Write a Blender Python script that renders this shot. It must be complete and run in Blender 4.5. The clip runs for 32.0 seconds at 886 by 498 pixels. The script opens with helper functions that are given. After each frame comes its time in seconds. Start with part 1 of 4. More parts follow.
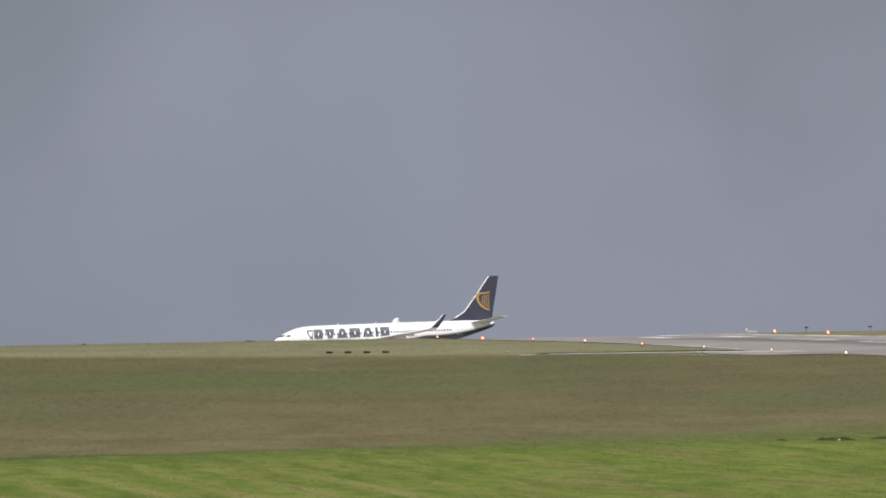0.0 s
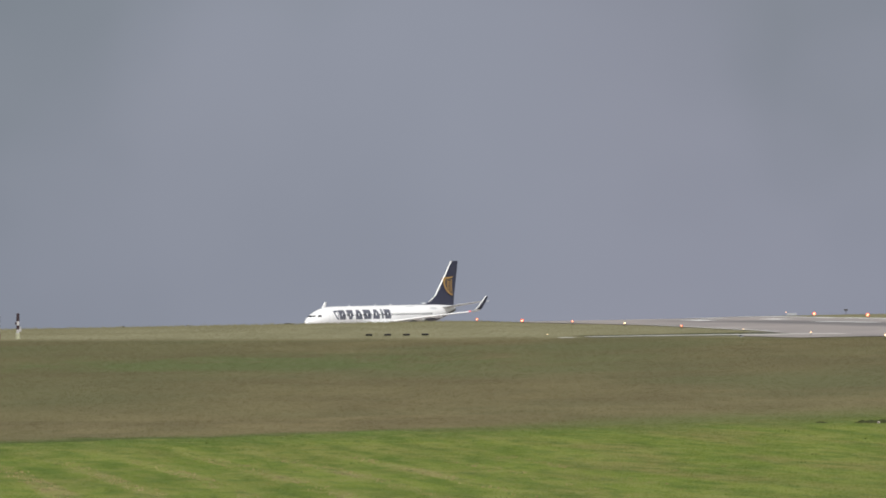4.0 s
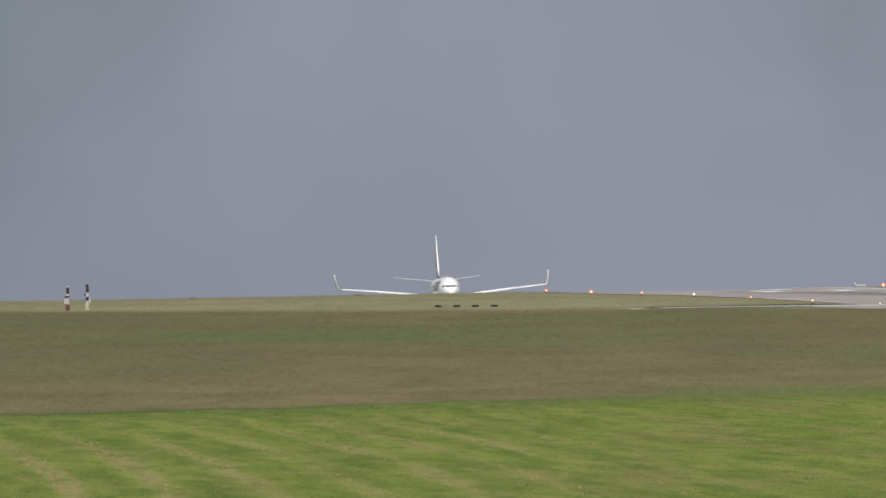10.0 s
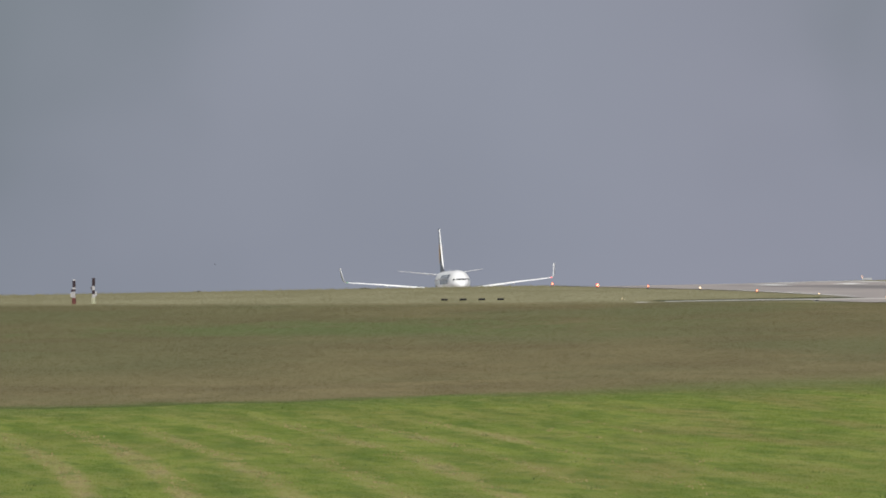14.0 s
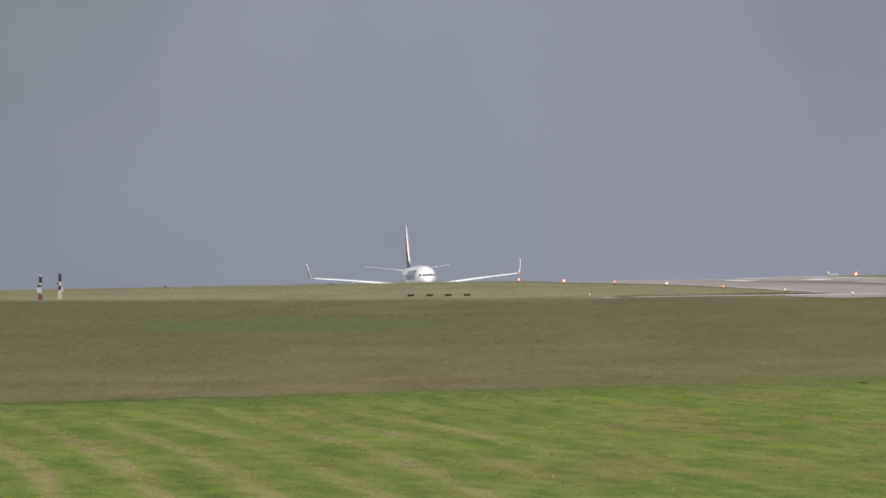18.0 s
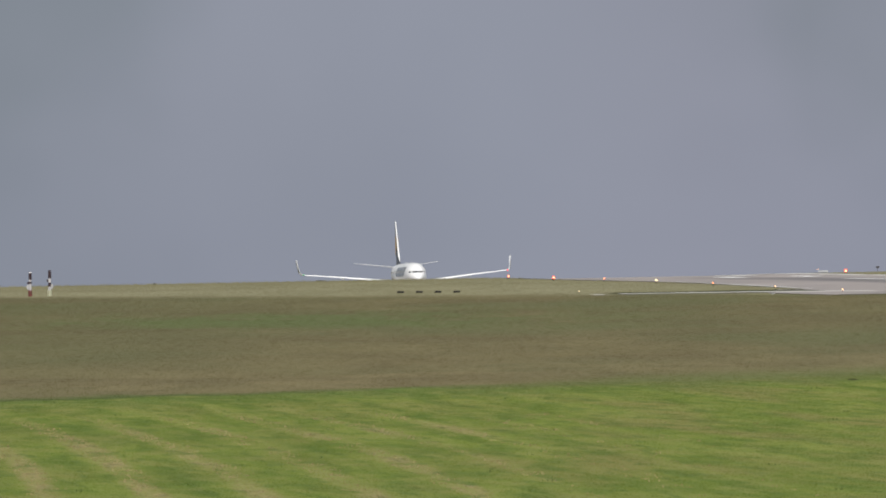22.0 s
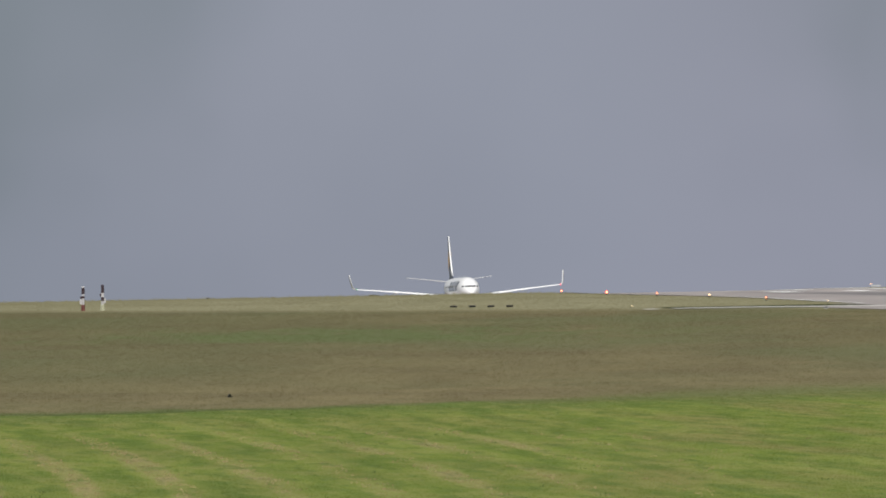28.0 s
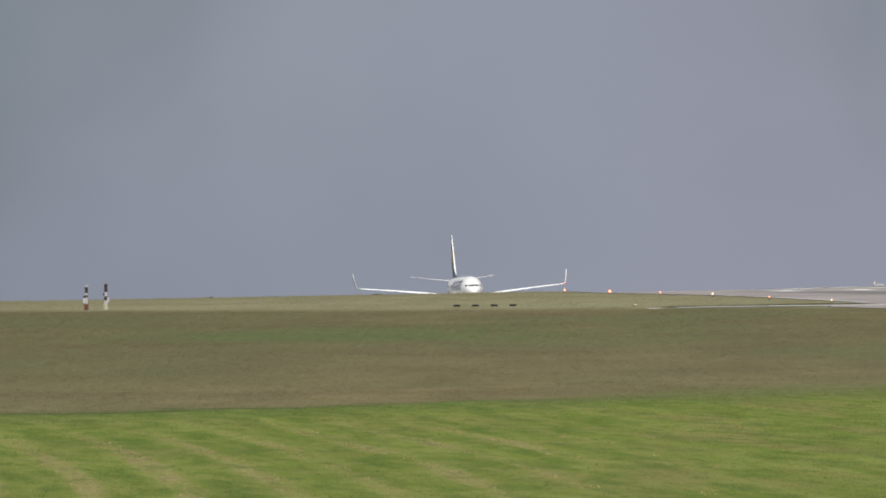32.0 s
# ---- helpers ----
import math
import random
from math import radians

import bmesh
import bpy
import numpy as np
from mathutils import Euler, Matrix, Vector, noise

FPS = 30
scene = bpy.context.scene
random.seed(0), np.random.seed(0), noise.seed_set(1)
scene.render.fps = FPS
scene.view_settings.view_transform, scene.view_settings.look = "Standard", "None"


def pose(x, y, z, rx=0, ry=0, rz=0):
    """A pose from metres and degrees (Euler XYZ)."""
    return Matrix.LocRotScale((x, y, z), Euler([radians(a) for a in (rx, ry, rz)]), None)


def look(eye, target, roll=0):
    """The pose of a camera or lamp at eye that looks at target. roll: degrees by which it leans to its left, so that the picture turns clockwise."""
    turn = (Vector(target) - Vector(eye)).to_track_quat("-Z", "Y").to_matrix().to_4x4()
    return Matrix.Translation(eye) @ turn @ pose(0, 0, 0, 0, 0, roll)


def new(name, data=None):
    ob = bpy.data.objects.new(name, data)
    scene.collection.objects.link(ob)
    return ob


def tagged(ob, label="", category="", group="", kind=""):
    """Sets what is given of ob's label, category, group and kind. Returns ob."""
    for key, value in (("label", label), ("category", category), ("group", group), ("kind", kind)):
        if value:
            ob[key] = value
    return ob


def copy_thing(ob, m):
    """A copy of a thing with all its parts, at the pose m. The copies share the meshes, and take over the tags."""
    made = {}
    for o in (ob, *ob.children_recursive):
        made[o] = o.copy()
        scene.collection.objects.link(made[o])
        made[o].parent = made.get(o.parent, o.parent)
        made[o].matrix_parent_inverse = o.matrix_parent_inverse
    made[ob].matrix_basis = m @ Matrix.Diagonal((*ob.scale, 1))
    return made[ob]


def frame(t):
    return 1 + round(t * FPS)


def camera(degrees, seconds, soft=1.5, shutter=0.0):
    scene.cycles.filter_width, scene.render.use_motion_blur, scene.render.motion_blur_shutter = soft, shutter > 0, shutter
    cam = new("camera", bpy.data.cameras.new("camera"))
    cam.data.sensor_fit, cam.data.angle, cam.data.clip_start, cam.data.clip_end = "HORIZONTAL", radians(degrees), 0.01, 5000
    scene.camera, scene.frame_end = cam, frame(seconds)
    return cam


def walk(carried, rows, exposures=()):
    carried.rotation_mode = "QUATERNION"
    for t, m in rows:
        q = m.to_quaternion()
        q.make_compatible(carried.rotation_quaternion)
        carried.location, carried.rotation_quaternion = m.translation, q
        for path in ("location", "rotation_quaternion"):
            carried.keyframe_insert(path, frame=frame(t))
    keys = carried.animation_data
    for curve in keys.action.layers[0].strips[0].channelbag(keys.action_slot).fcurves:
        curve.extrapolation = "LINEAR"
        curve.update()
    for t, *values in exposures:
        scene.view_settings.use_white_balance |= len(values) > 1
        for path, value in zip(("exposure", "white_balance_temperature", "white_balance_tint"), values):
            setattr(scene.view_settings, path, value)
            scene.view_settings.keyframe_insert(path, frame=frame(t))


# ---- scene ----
# A tripod camera with a long lens at the end of a hilltop airfield. Camera over the origin, +Y towards the runway's crest.
EYE_Z = 7.6
cam = camera(3.9046, 32.0, soft=1.8)

# seconds, pan to the left in degrees, tilt up in degrees
PAN_TILT = [
    (0, -0.0222, 0.1576), (0.5, -0.0376, 0.1882), (1, -0.0451, 0.1994), (1.5, -0.0451, 0.1994),
    (2, -0.0147, 0.1842), (2.5, 0.0234, 0.1765), (3, 0.0538, 0.1690), (3.5, 0.1492, 0.1272),
    (5.5, 0.1557, 0.0036), (6, 0.1836, -0.0041), (6.5, 0.2137, -0.0462), (7, 0.4601, -0.0726),
    (7.5, 0.5211, -0.0801), (8, 0.5057, -0.0726), (8.5, 0.4753, -0.0689), (9, 0.4601, -0.0689),
    (9.5, 0.4554, -0.0499), (10, 0.4571, -0.0462), (10.5, 0.4631, -0.0499), (11, 0.4611, -0.0671),
    (11.5, 0.4668, -0.0756), (12, 0.4591, -0.0816), (12.5, 0.4631, -0.0915), (13, 0.4706, -0.0801),
    (13.5, 0.4858, -0.0751), (15.5, 0.4247, -0.0756), (16, 0.3293, -0.0841), (16.5, 0.3141, -0.0955),
    (17, 0.3179, -0.0908), (17.5, 0.3321, -0.0788), (18, 0.3370, -0.0943), (18.5, 0.3256, -0.1057),
    (19, 0.3216, -0.1018), (19.5, 0.3333, -0.1018), (20, 0.3408, -0.1247), (20.5, 0.3388, -0.1329),
    (21, 0.2685, -0.1209), (21.5, 0.2474, -0.1110), (22, 0.2915, -0.1085), (22.5, 0.3600, -0.1100),
    (23, 0.4514, -0.0943), (23.5, 0.4706, -0.0943), (24, 0.4362, -0.1292), (24.5, 0.4173, -0.1411),
    (25, 0.4322, -0.1095), (25.5, 0.4895, -0.0893), (27.5, 0.5249, -0.0485), (28, 0.5249, -0.0447),
    (28.5, 0.5279, -0.0407), (29, 0.5211, -0.0407), (29.5, 0.5316, -0.0562), (30, 0.5249, -0.0562),
    (30.5, 0.5279, -0.0485), (31, 0.5241, -0.0485), (31.5, 0.5316, -0.0407), (32, 0.5393, -0.0485),
]
walk(cam, [(t, pose(0, 0, EYE_Z, 90 + tilt, 0, pan)) for t, pan, tilt in PAN_TILT], exposures=[(0, 0.15), (13, 0.15), (20, 0.16), (25, 0.19), (32, 0.20)])

# ---- light: sun from straight behind the camera, a dark rain cloud bank ahead ----
SUN_ELEVATION, SUN_BEARING = 52.0, 180.0
sun_way = Vector((math.sin(radians(SUN_BEARING)) * math.cos(radians(SUN_ELEVATION)),
                  math.cos(radians(SUN_BEARING)) * math.cos(radians(SUN_ELEVATION)), math.sin(radians(SUN_ELEVATION))))
sun_data = bpy.data.lights.new("sun", "SUN")
sun_data.energy, sun_data.angle, sun_data.color = 3.5, radians(0.6), (1.0, 0.965, 0.90)
sun = new("sun", sun_data)
sun.matrix_world = look(sun_way * 500, (0, 0, 0))

world = bpy.data.worlds.new("sky")
scene.world = world
world.use_nodes = True
wt = world.node_tree
wt.nodes.clear()


def node(tree, kind, **sets):
    """A node of a tree; keys that are inputs take a value or a socket, others are properties."""
    n = tree.nodes.new(kind)
    for k, v in sets.items():
        if k.startswith("i_"):
            key = k[2:]
            sock = n.inputs[int(key)] if key.isdigit() else n.inputs[key.replace("_", " ")]
            if hasattr(v, "is_output"):
                tree.links.new(v, sock)
            else:
                sock.default_value = v
        elif k == "operation":
            n.operation = v
        elif k == "data_type":
            n.data_type = v
        elif k == "blend_type":
            n.blend_type = v
        elif k == "sky_type":
            n.sky_type = v
    return n


def calc(tree, op, a, b=0.0, c=0.0):
    return node(tree, "ShaderNodeMath", operation=op, i_0=a, i_1=b, i_2=c).outputs[0]


def ramp(tree, value, low, high):
    """0 below low, 1 above high, smooth between."""
    n = tree.nodes.new("ShaderNodeMapRange")
    n.interpolation_type = "SMOOTHSTEP"
    tree.links.new(value, n.inputs[0])
    n.inputs[1].default_value, n.inputs[2].default_value = low, high
    return n.outputs[0]


def blend(tree, fac, a, b, how="MIX"):
    n = tree.nodes.new("ShaderNodeMix")
    n.data_type, n.blend_type = "RGBA", how
    for sock, v in ((n.inputs[0], fac), (n.inputs[6], a), (n.inputs[7], b)):
        if hasattr(v, "is_output"):
            tree.links.new(v, sock)
        else:
            sock.default_value = v if isinstance(v, (int, float)) else (*v[:3], 1.0)
    return n.outputs[2]


def noisy(tree, vector, scale, detail=3.0, rough=0.55, stretch=None):
    if stretch:
        vector = node(tree, "ShaderNodeVectorMath", operation="MULTIPLY", i_0=vector, i_1=stretch).outputs[0]
    return node(tree, "ShaderNodeTexNoise", i_Vector=vector, i_Scale=scale, i_Detail=detail, i_Roughness=rough).outputs[0]


# clear sky behind, a flat grey-blue rain cloud over the far half
way = node(wt, "ShaderNodeTexCoord").outputs["Generated"]
way_xyz = node(wt, "ShaderNodeSeparateXYZ", i_0=way)
clear = node(wt, "ShaderNodeTexSky", sky_type="NISHITA")
clear.sun_disc, clear.sun_elevation, clear.sun_rotation = False, radians(SUN_ELEVATION), radians(SUN_BEARING)
clear_dim = blend(wt, 1.0, clear.outputs[0], (0.10, 0.10, 0.102), "MULTIPLY")
# unseen bright cumulus added over the clear half, to fill the airliner's flanks
fill_heap = ramp(wt, noisy(wt, way, 2.6, 4.0, 0.55, (1, 1, 2.0)), 0.40, 0.56)
clear_dim = blend(wt, calc(wt, "MULTIPLY", fill_heap, 0.85), clear_dim, (0.62, 0.61, 0.59))
fold = noisy(wt, way, 9.0, 2.0, 0.45, (1, 1, 1.6))
veil = noisy(wt, way, 34.0, 3.0, 0.5, (1, 1, 1.3))
cloud = blend(wt, ramp(wt, fold, 0.3, 0.7), (0.234, 0.252, 0.304), (0.266, 0.285, 0.346))
# the lens's corner darkening painted into the cloud, greenish and broken by noise
vignette_x = calc(wt, "MINIMUM", calc(wt, "MULTIPLY", calc(wt, "ADD", way_xyz.outputs[0], 0.003), 25.0), 0.65)
vignette_x = calc(wt, "MULTIPLY", vignette_x, calc(wt, "MULTIPLY_ADD", ramp(wt, way_xyz.outputs[2], -0.006, 0.014), 0.32, 0.68))
vignette_z = calc(wt, "MULTIPLY", calc(wt, "ADD", way_xyz.outputs[2], -0.006), 39.0)
vignette = calc(wt, "SQRT", calc(wt, "ADD", calc(wt, "POWER", vignette_x, 2.0), calc(wt, "POWER", vignette_z, 2.0)))
vignette = calc(wt, "ADD", vignette, calc(wt, "MULTIPLY", calc(wt, "SUBTRACT", noisy(wt, way, 60.0, 2.0, 0.5), 0.5), 0.5))
cloud = blend(wt, ramp(wt, vignette, 0.47, 1.12), cloud, blend(wt, 1.0, cloud, (0.74, 0.79, 0.75), "MULTIPLY"))
cloud = blend(wt, ramp(wt, veil, 0.35, 0.65), cloud, blend(wt, 1.0, cloud, (1.05, 1.045, 1.04), "MULTIPLY"))
cloud = blend(wt, ramp(wt, way_xyz.outputs[2], -0.002, 0.014), blend(wt, 1.0, cloud, (0.945, 0.95, 0.96), "MULTIPLY"), cloud)
cloud = blend(wt, ramp(wt, way_xyz.outputs[0], -0.004, 0.016), cloud, blend(wt, 1.0, cloud, (0.975, 0.957, 0.962), "MULTIPLY"))
over = ramp(wt, calc(wt, "ADD", way_xyz.outputs[1], calc(wt, "MULTIPLY", fold, 0.3)), -0.25, 0.35)
back = node(wt, "ShaderNodeBackground", i_Color=blend(wt, over, clear_dim, cloud), i_Strength=1.0)
wt.links.new(back.outputs[0], node(wt, "ShaderNodeOutputWorld").inputs[0])

# ---- materials ----


def material(name, color, rough=0.55, metal=0.0, vary=0.12, scale=2.0, bump=0.0, spec=0.5, coat=0.0, stain=None, glow=None):
    m = bpy.data.materials.new(name)
    m.use_nodes = True
    t = m.node_tree
    b = t.nodes["Principled BSDF"]
    at = node(t, "ShaderNodeTexCoord").outputs["Object"]
    broad, fine = noisy(t, at, scale, 3.0), noisy(t, at, scale * 11, 3.0, 0.6)
    dark = tuple(c * (1 - vary) for c in color)
    pale = tuple(min(1.0, c * (1 + vary)) for c in color)
    c = blend(t, ramp(t, broad, 0.3, 0.7), dark, pale)
    c = blend(t, calc(t, "MULTIPLY", ramp(t, fine, 0.45, 0.75), vary), c, stain or tuple(v * 0.5 for v in color))
    t.links.new(c, b.inputs["Base Color"])
    t.links.new(calc(t, "ADD", calc(t, "MULTIPLY", fine, 0.2), rough - 0.1), b.inputs["Roughness"])
    b.inputs["Metallic"].default_value, b.inputs["Specular IOR Level"].default_value = metal, spec
    b.inputs["Coat Weight"].default_value = coat
    if bump:
        n = node(t, "ShaderNodeBump", i_Height=fine, i_Strength=bump, i_Distance=0.02)
        t.links.new(n.outputs[0], b.inputs["Normal"])
    if glow:
        b.inputs["Emission Color"].default_value, b.inputs["Emission Strength"].default_value = (*glow[:3], 1.0), glow[3]
    return m


# the runway's own axes: origin at the crest's edge lamp, u to the right across it, v along it away from the camera
RUN_V, RUN_U, RUN_0 = (-0.104, 0.99458), (0.99458, 0.104), (0.0, 1800.0)
# the mown field's far edge, a line from A to B
MOWN_A, MOWN_B = (-28.8, 684.0), (20.2, 774.0)


def field_colour(t):
    """The colour of the field's grass by its place: mown swaths, then tall seeding grass, then paler short grass on the crest."""
    at = node(t, "ShaderNodeNewGeometry").outputs["Position"]
    xyz = node(t, "ShaderNodeSeparateXYZ", i_0=at)
    x, y = xyz.outputs[0], xyz.outputs[1]
    # distance beyond the mown field's edge
    ax, ay, bx, by = *MOWN_A, *MOWN_B
    length = math.hypot(bx - ax, by - ay)
    nx, ny = -(by - ay) / length, (bx - ax) / length
    side = calc(t, "ADD", calc(t, "MULTIPLY", calc(t, "SUBTRACT", x, ax), nx), calc(t, "MULTIPLY", calc(t, "SUBTRACT", y, ay), ny))
    # mown swaths
    wander = noisy(t, at, 0.09, 3.0, 0.5, (1, 0.12, 0))
    q = calc(t, "ADD", calc(t, "MULTIPLY", x, 0.9978), calc(t, "MULTIPLY", y, 0.0666))
    q = calc(t, "ADD", q, calc(t, "MULTIPLY", wander, 1.6))
    # rows 3.74 m apart that bend a little with the mower's path
    bend = calc(t, "MINIMUM", calc(t, "MAXIMUM", calc(t, "MULTIPLY_ADD", y, 0.02, -10.4), -2.0), 2.5)
    bend = calc(t, "MULTIPLY", bend, calc(t, "MULTIPLY_ADD", bend, 0.071, -0.0524))
    wave = calc(t, "COSINE", calc(t, "MULTIPLY", calc(t, "ADD", calc(t, "MULTIPLY_ADD", q, 0.2675, -4.152), bend), 2 * math.pi))
    wave = calc(t, "MULTIPLY_ADD", wave, 0.5, 0.5)
    # the swaths' own axes: across, and along them
    lane = node(t, "ShaderNodeCombineXYZ", i_0=q, i_1=y, i_2=0.0).outputs[0]
    patch = noisy(t, lane, 0.36, 2.0, 0.5, (1, 0.05, 0))
    clump = noisy(t, lane, 1.2, 3.0, 0.55, (1, 0.08, 0))
    broad = noisy(t, at, 0.07, 2.0, 0.5, (1, 0.3, 0))
    swath = calc(t, "MULTIPLY", wave, calc(t, "SUBTRACT", 1.0, calc(t, "MULTIPLY", ramp(t, calc(t, "ADD", x, calc(t, "MULTIPLY", broad, 8.0)), -2.0, 14.0), 0.55)))
    right = ramp(t, calc(t, "MULTIPLY_ADD", broad, 8.0, x), -2.0, 14.0)
    smear = noisy(t, lane, 0.24, 3.0, 0.5, (1, 0.09, 0))
    mown = blend(t, ramp(t, patch, 0.32, 0.68), (0.104, 0.142, 0.024), (0.143, 0.184, 0.035))
    mown = blend(t, calc(t, "MULTIPLY", calc(t, "MULTIPLY", swath, ramp(t, patch, 0.25, 0.65)), 0.62), mown, (0.198, 0.216, 0.056))
    lush = noisy(t, lane, 0.36, 3.0, 0.55, (1, 0.10, 0))
    worn = noisy(t, lane, 0.19, 3.0, 0.5, (1, 0.10, 0))
    mown = blend(t, calc(t, "MULTIPLY", ramp(t, smear, 0.44, 0.70), calc(t, "MULTIPLY_ADD", right, 0.5, 0.35)), mown, (0.176, 0.204, 0.049))
    between = calc(t, "MULTIPLY_ADD", calc(t, "SUBTRACT", 1.0, wave), 0.58, 0.16)
    mown = blend(t, calc(t, "MULTIPLY", ramp(t, lush, 0.44, 0.66), between), mown, (0.078, 0.120, 0.022))
    mown = blend(t, calc(t, "MULTIPLY", ramp(t, worn, 0.42, 0.70), calc(t, "MULTIPLY_ADD", right, 0.35, 0.3)), mown, (0.181, 0.153, 0.061))
    dry = calc(t, "MULTIPLY", ramp(t, calc(t, "ADD", calc(t, "MULTIPLY", swath, 0.7), calc(t, "MULTIPLY", patch, 0.75)), 0.80, 1.14),
               ramp(t, broad, 0.34, 0.62))
    mown = blend(t, calc(t, "MULTIPLY", calc(t, "MULTIPLY", dry, calc(t, "SUBTRACT", 1.0, ramp(t, calc(t, "MULTIPLY_ADD", patch, 40.0, side), -58.0, -14.0))), calc(t, "MULTIPLY_ADD", ramp(t, clump, 0.42, 0.64), 0.75, 0.40)), mown, (0.272, 0.220, 0.108))
    crumb = noisy(t, lane, 5.0, 3.0, 0.65, (1, 0.10, 0))
    mown = blend(t, calc(t, "MULTIPLY", calc(t, "MULTIPLY", dry, ramp(t, crumb, 0.50, 0.68)), 0.55), mown, (0.120, 0.112, 0.048))
    mown = blend(t, calc(t, "MULTIPLY", calc(t, "MULTIPLY", dry, calc(t, "SUBTRACT", 1.0, ramp(t, crumb, 0.32, 0.46))), 0.5), mown, (0.330, 0.268, 0.150))
    stroke = noisy(t, lane, 0.9, 4.0, 0.6, (1, 0.05, 0))
    mown = blend(t, calc(t, "MULTIPLY", ramp(t, stroke, 0.52, 0.70), 0.4), mown, (0.088, 0.130, 0.026))
    mown = blend(t, calc(t, "MULTIPLY", calc(t, "SUBTRACT", 1.0, ramp(t, stroke, 0.32, 0.46)), 0.35), mown, (0.190, 0.215, 0.058))
    mown = blend(t, calc(t, "MULTIPLY", ramp(t, calc(t, "MULTIPLY_ADD", worn, 16.0, side), -14.0, 4.0), 0.6), mown, (0.086, 0.124, 0.032))
    mown = blend(t, calc(t, "MULTIPLY", ramp(t, clump, 0.54, 0.68), 0.55), mown, (0.070, 0.106, 0.024))
    lump = noisy(t, lane, 0.75, 2.0, 0.45, (1, 0.13, 0))
    mown = blend(t, calc(t, "MULTIPLY", ramp(t, lump, 0.50, 0.66), 0.42), mown, (0.196, 0.200, 0.064))
    mown = blend(t, calc(t, "MULTIPLY", calc(t, "SUBTRACT", 1.0, ramp(t, lump, 0.32, 0.46)), 0.55), mown, (0.080, 0.122, 0.024))
    # tall grass with brown seed heads
    swell = noisy(t, at, 0.026, 3.0, 0.55, (1, 0.22, 0))
    streak = noisy(t, at, 0.10, 3.0, 0.5, (1, 0.14, 0))
    mottle = noisy(t, at, 0.32, 2.0, 0.5, (1, 0.10, 0))
    tall = blend(t, ramp(t, streak, 0.3, 0.7), (0.120, 0.104, 0.054), (0.146, 0.126, 0.065))
    tall = blend(t, calc(t, "MULTIPLY", ramp(t, mottle, 0.5, 0.75), 0.3), tall, (0.154, 0.140, 0.077))
    tall = blend(t, calc(t, "MULTIPLY", ramp(t, swell, 0.40, 0.66), 0.6), tall, (0.098, 0.111, 0.052))
    fleck = noisy(t, at, 0.55, 3.0, 0.6, (1, 0.07, 0))
    tall = blend(t, calc(t, "MULTIPLY", ramp(t, fleck, 0.56, 0.74), 0.35), tall, (0.090, 0.106, 0.048))
    # paler, redder near slope, with a passing patch of sun put into its colour
    near_sun = calc(t, "SUBTRACT", 1.0, ramp(t, calc(t, "MULTIPLY_ADD", swell, 300.0, y), 940.0, 1120.0))
    tall = blend(t, calc(t, "MULTIPLY", near_sun, 0.75), tall, blend(t, ramp(t, streak, 0.35, 0.65), (0.132, 0.110, 0.057), (0.163, 0.136, 0.070)))
    tall = blend(t, calc(t, "MULTIPLY", calc(t, "SUBTRACT", 1.0, ramp(t, calc(t, "MULTIPLY_ADD", swell, 30.0, x), -22.0, 8.0)), 0.4), tall, (0.103, 0.103, 0.050))
    wisp = calc(t, "MULTIPLY", ramp(t, noisy(t, at, 0.16, 3.0, 0.55, (1, 0.16, 0)), 0.44, 0.64), calc(t, "SUBTRACT", 1.0, ramp(t, calc(t, "MULTIPLY_ADD", streak, 60.0, side), 50.0, 110.0)))
    tall = blend(t, calc(t, "MULTIPLY", wisp, 0.5), tall, (0.182, 0.154, 0.081))
    # darker brown bands lying across the slope
    dark = noisy(t, at, 0.022, 3.0, 0.6, (1, 0.55, 0))
    tall = blend(t, calc(t, "MULTIPLY", ramp(t, dark, 0.50, 0.64), 0.35), tall, (0.104, 0.085, 0.045))
    # the field's greener belt under the crest
    belt = calc(t, "MULTIPLY", ramp(t, calc(t, "MULTIPLY_ADD", streak, 120.0, y), 1160.0, 1240.0), calc(t, "SUBTRACT", 1.0, ramp(t, calc(t, "MULTIPLY_ADD", swell, 160.0, y), 1340.0, 1440.0)))
    belt = calc(t, "MULTIPLY", belt, calc(t, "SUBTRACT", 1.0, ramp(t, x, -10.0, 25.0)))
    tall = blend(t, calc(t, "MULTIPLY", calc(t, "MULTIPLY", belt, ramp(t, calc(t, "MULTIPLY_ADD", mottle, 0.6, calc(t, "MULTIPLY_ADD", fleck, 0.4, swell)), 0.86, 1.16)), 0.62), tall, (0.088, 0.119, 0.042))
    # short grass on the crest
    pale = blend(t, ramp(t, streak, 0.3, 0.7), (0.182, 0.171, 0.100), (0.216, 0.203, 0.122))
    # where each one lies
    ragged = noisy(t, at, 0.3, 3.0, 0.6, (1, 0.4, 0))
    side = calc(t, "ADD", side, calc(t, "MULTIPLY", calc(t, "SUBTRACT", ragged, 0.5), 11.0))
    side = calc(t, "ADD", side, calc(t, "MULTIPLY", calc(t, "SUBTRACT", noisy(t, at, 0.12, 2.0, 0.5, (1, 0.2, 0)), 0.5), 10.0))
    # the edge is ragged and gradual towards the runway's side
    gradual = ramp(t, x, -6.0, 12.0)
    low = calc(t, "MULTIPLY_ADD", gradual, -9.0, -1.5)
    c = blend(t, node(t, "ShaderNodeMapRange", i_Value=side, i_1=low, i_2=calc(t, "MULTIPLY_ADD", gradual, 16.0, 6.0)).outputs[0], mown, tall)
